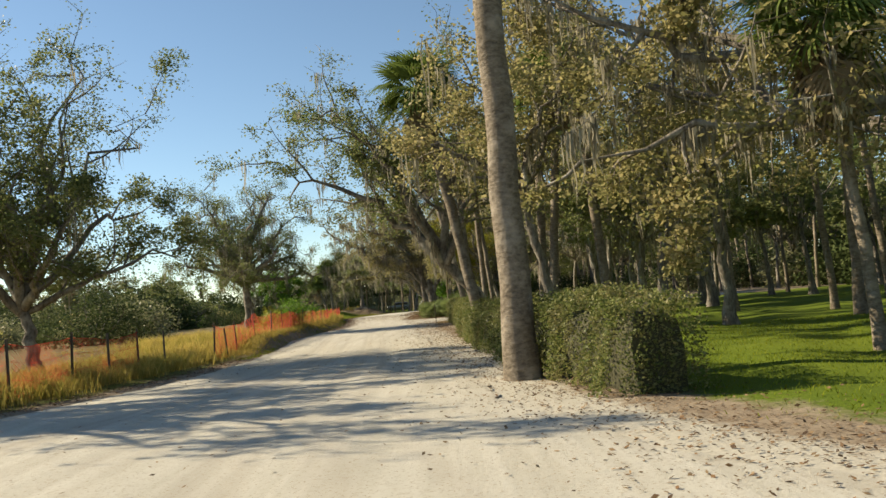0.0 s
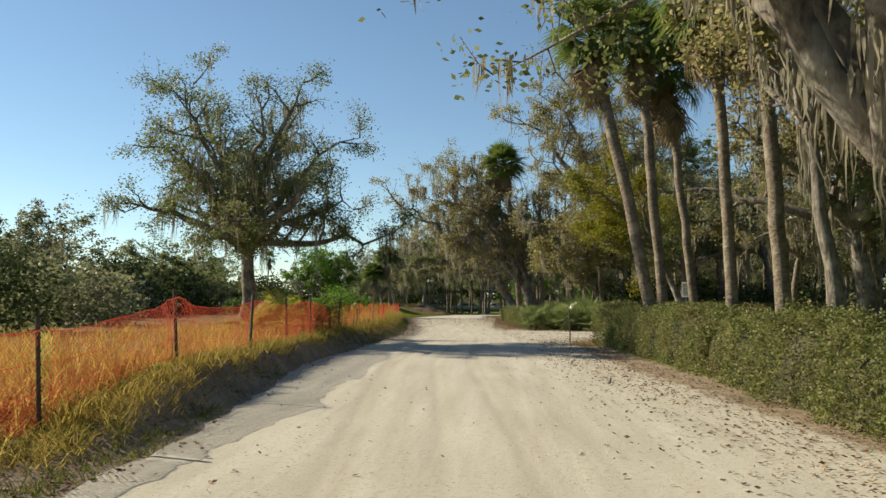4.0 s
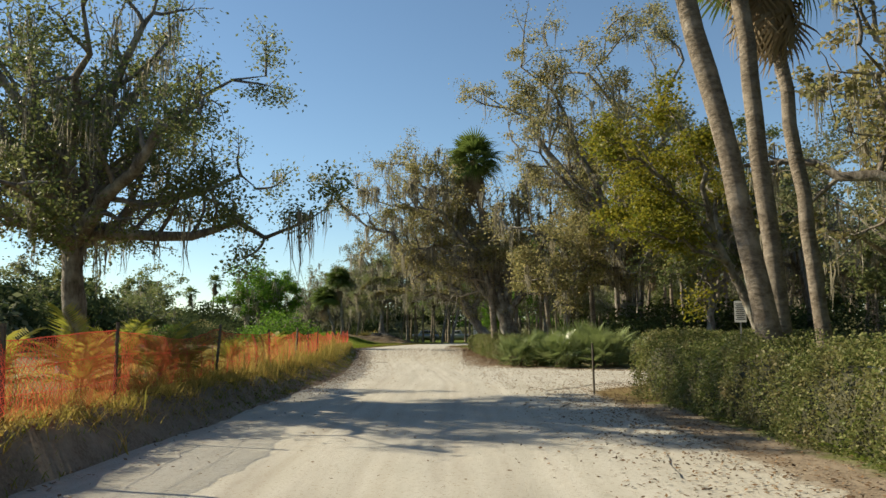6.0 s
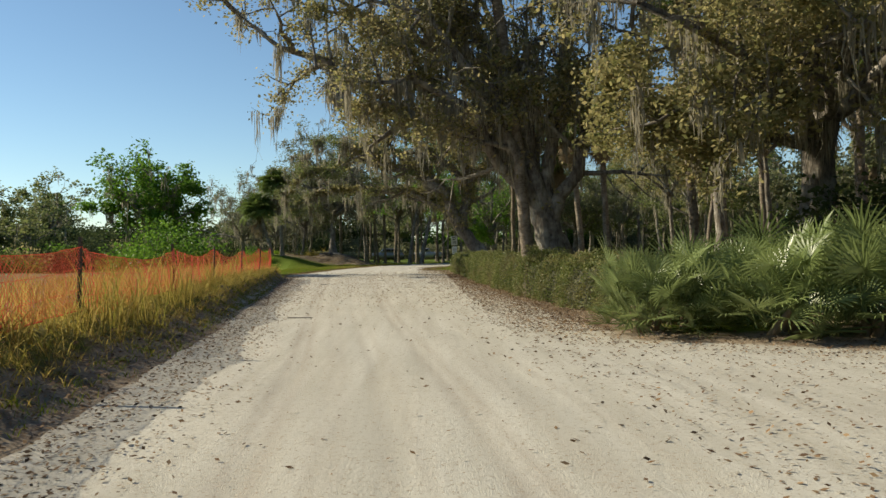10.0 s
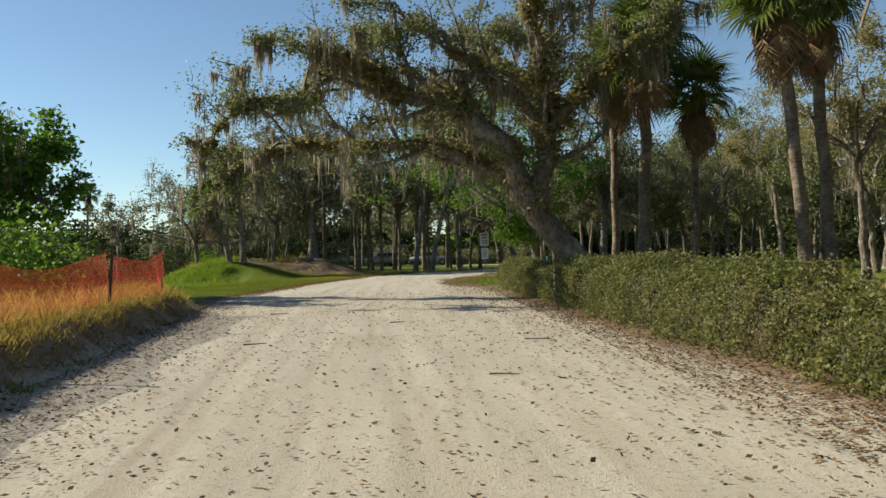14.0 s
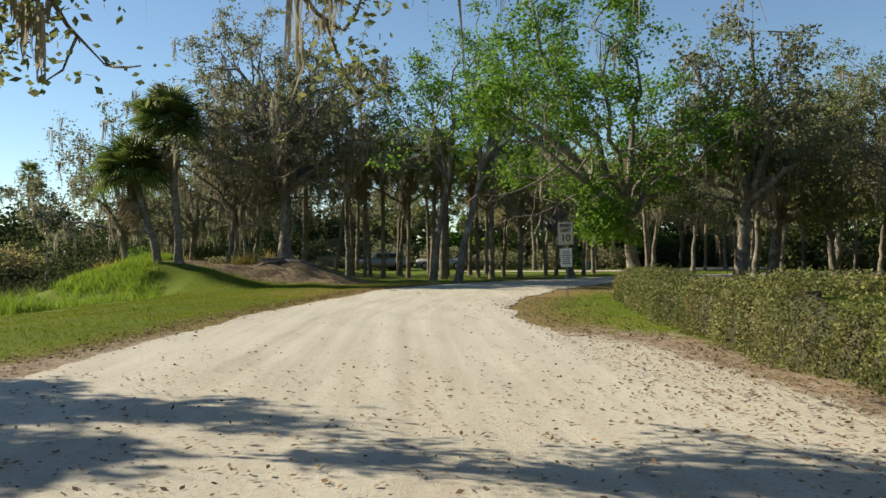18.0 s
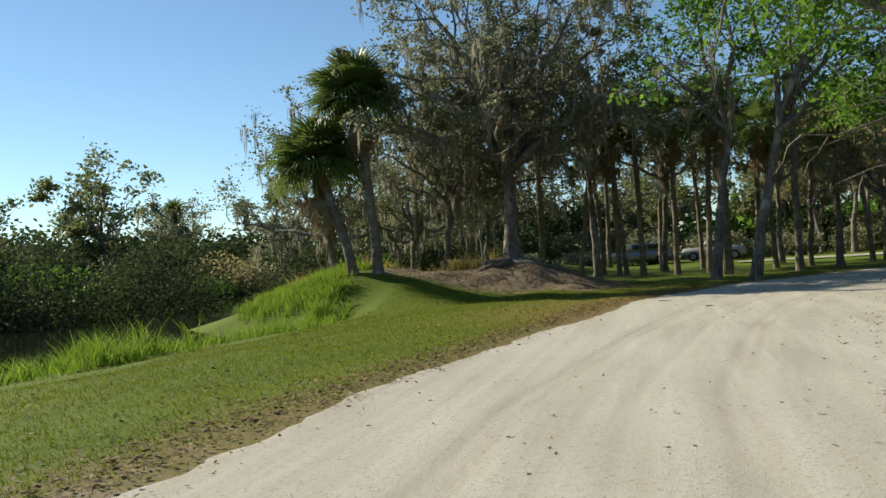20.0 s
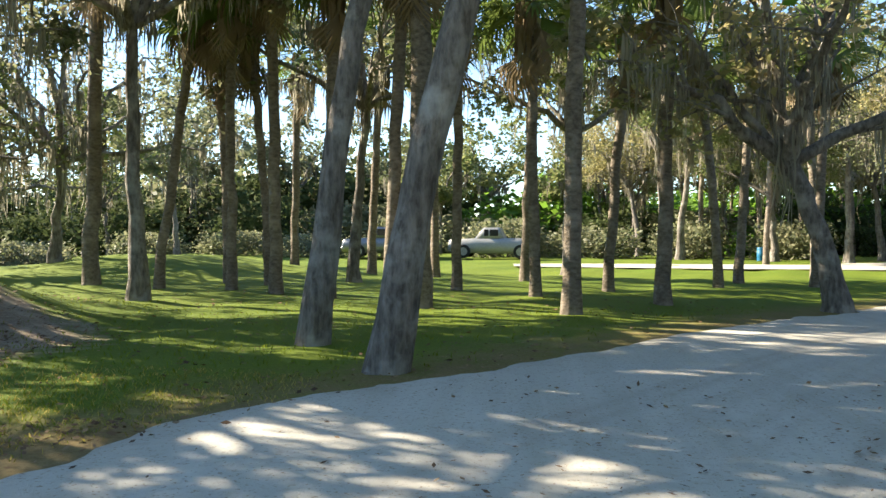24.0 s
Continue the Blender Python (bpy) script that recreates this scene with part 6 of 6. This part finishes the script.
TYRE = plain("black_rubber", (0.02, 0.02, 0.02), (0.03, 0.03, 0.03), 9, 0.85, 0.1)
LAMP_RED = plain("red_lamp_lens", (0.35, 0.02, 0.02), (0.4, 0.03, 0.02), 6, 0.2, 0.02)
LAMP_CLEAR = plain("clear_lamp_lens", (0.6, 0.6, 0.58), (0.7, 0.7, 0.68), 6, 0.15, 0.02)


def loft(sections, mat, name, parent, label=""):
    """A shell through equal cross sections."""
    v = np.array(sections, float)
    n, k = v.shape[:2]
    i, j = np.meshgrid(np.arange(n - 1), np.arange(k), indexing="ij")
    jj = (j + 1) % k
    f = np.stack([i * k + j, i * k + jj, (i + 1) * k + jj, (i + 1) * k + j], -1).reshape(-1, 4)
    me = mesh_of(name, v, [f], mat, False)
    bm = bmesh.new()
    bm.from_mesh(me)
    bm.verts.ensure_lookup_table()
    bm.faces.new([bm.verts[q] for q in range(k)])
    bm.faces.new([bm.verts[(n - 1) * k + q] for q in range(k)][::-1])
    bmesh.ops.recalc_face_normals(bm, faces=bm.faces)
    bmesh.ops.bevel(bm, geom=bm.edges[:], offset=0.025, segments=2, affect="EDGES")
    return part(name, bm, mat, parent, label)


def car(x, y, turn, paint, label, pickup=False):
    ob = base("parked_car", pose(x, y, 0.06, 0, 0, turn), label, "car", "parked cars")
    prof = [(-2.2, 0.35, 0.62), (-2.1, 0.28, 0.92), (-0.9, 0.25, 0.98), (0.9, 0.25, 1.0), (2.0, 0.28, 0.95), (2.2, 0.38, 0.7)]
    loft([[(px, -0.86, a), (px, -0.9, (a + b) / 2), (px, -0.8, b), (px, 0.8, b), (px, 0.9, (a + b) / 2), (px, 0.86, a)] for px, a, b in prof], paint, "body", ob)
    c0, c1 = (-0.9, 0.6) if pickup else (-1.0, 2.0)
    cab = loft([[(px, -hw, 0.96), (px + dx, -hw + 0.14, 1.52), (px + dx, hw - 0.14, 1.52), (px, hw, 0.96)] for px, dx, hw in ((c0, 0.45, 0.78), (c0 + 0.5, 0.1, 0.8), (c1 - 0.3, -0.05, 0.8), (c1, -0.25, 0.76))], paint, "cabin", ob)
    for sgn in (-1, 1):
        for a, b in ((c0 + 0.5, (c0 + c1) / 2 - 0.04), ((c0 + c1) / 2 + 0.04, c1 - 0.3)):
            part("window", box_bm(a, b, sgn * 0.745 - 0.02, sgn * 0.745 + 0.02, 1.04, 1.42, 0.01), GLASS, cab)
    for px in (-1.4, 1.4):
        for sgn in (-1, 1):
            bm = bmesh.new()
            bmesh.ops.create_cone(bm, cap_ends=True, segments=20, radius1=0.34, radius2=0.34, depth=0.22)
            bmesh.ops.rotate(bm, matrix=Matrix.Rotation(radians(90), 3, "X"), verts=bm.verts)
            bmesh.ops.bevel(bm, geom=bm.edges[:], offset=0.02, segments=1, affect="EDGES")
            bmesh.ops.translate(bm, vec=(px, sgn * 0.82, 0.34), verts=bm.verts)
            wheel = part("wheel", bm, TYRE, ob)
            bm = bmesh.new()
            bmesh.ops.create_cone(bm, cap_ends=True, segments=16, radius1=0.2, radius2=0.17, depth=0.05)
            bmesh.ops.rotate(bm, matrix=Matrix.Rotation(radians(90 * sgn), 3, "X"), verts=bm.verts)
            bmesh.ops.translate(bm, vec=(px, sgn * 0.94, 0.34), verts=bm.verts)
            part("rim", bm, GALV, wheel)
    for sgn in (-1, 1):
        part("headlight", box_bm(-2.2, -2.12, sgn * 0.62 - 0.16, sgn * 0.62 + 0.16, 0.66, 0.8, 0.02), LAMP_CLEAR, ob)
        part("tail_light", box_bm(2.1, 2.2, sgn * 0.7 - 0.1, sgn * 0.7 + 0.1, 0.68, 0.88, 0.02), LAMP_RED, ob)


car(-9.6, 156.0, 5, plain("silver_paint", (0.3, 0.3, 0.3), (0.36, 0.36, 0.36), 2, 0.3, 0.0, metal=0.5), "silver grey car parked beyond the palms")
car(-4.4, 157.0, -6, plain("white_paint", (0.36, 0.36, 0.35), (0.42, 0.42, 0.4), 2, 0.3, 0.0), "white pickup truck parked beyond the palms", True)
BLUE = plain("blue_plastic", (0.02, 0.16, 0.30), (0.03, 0.2, 0.36), 4, 0.5, 0.05)
ob = base("rubbish_drum", pose(8.6, 156.8, 0.02) @ Matrix.Scale(0.7, 4), "blue rubbish drum standing by the far road", "bin")
s = Soup()
s.add(*tube([(0, 0, 0), (0, 0, 0.05), (0, 0, 0.3), (0, 0, 0.33), (0, 0, 0.6), (0, 0, 0.63), (0, 0, 0.88)], [0.28, 0.29, 0.29, 0.305, 0.305, 0.29, 0.29], 20))
put("barrel", s.mesh("barrel", BLUE, True), ob)
bm = bmesh.new()
bmesh.ops.create_cone(bm, cap_ends=True, segments=20, radius1=0.3, radius2=0.27, depth=0.06)
bmesh.ops.translate(bm, vec=(0, 0, 0.9), verts=bm.verts)
part("lid", bm, BLUE, ob)
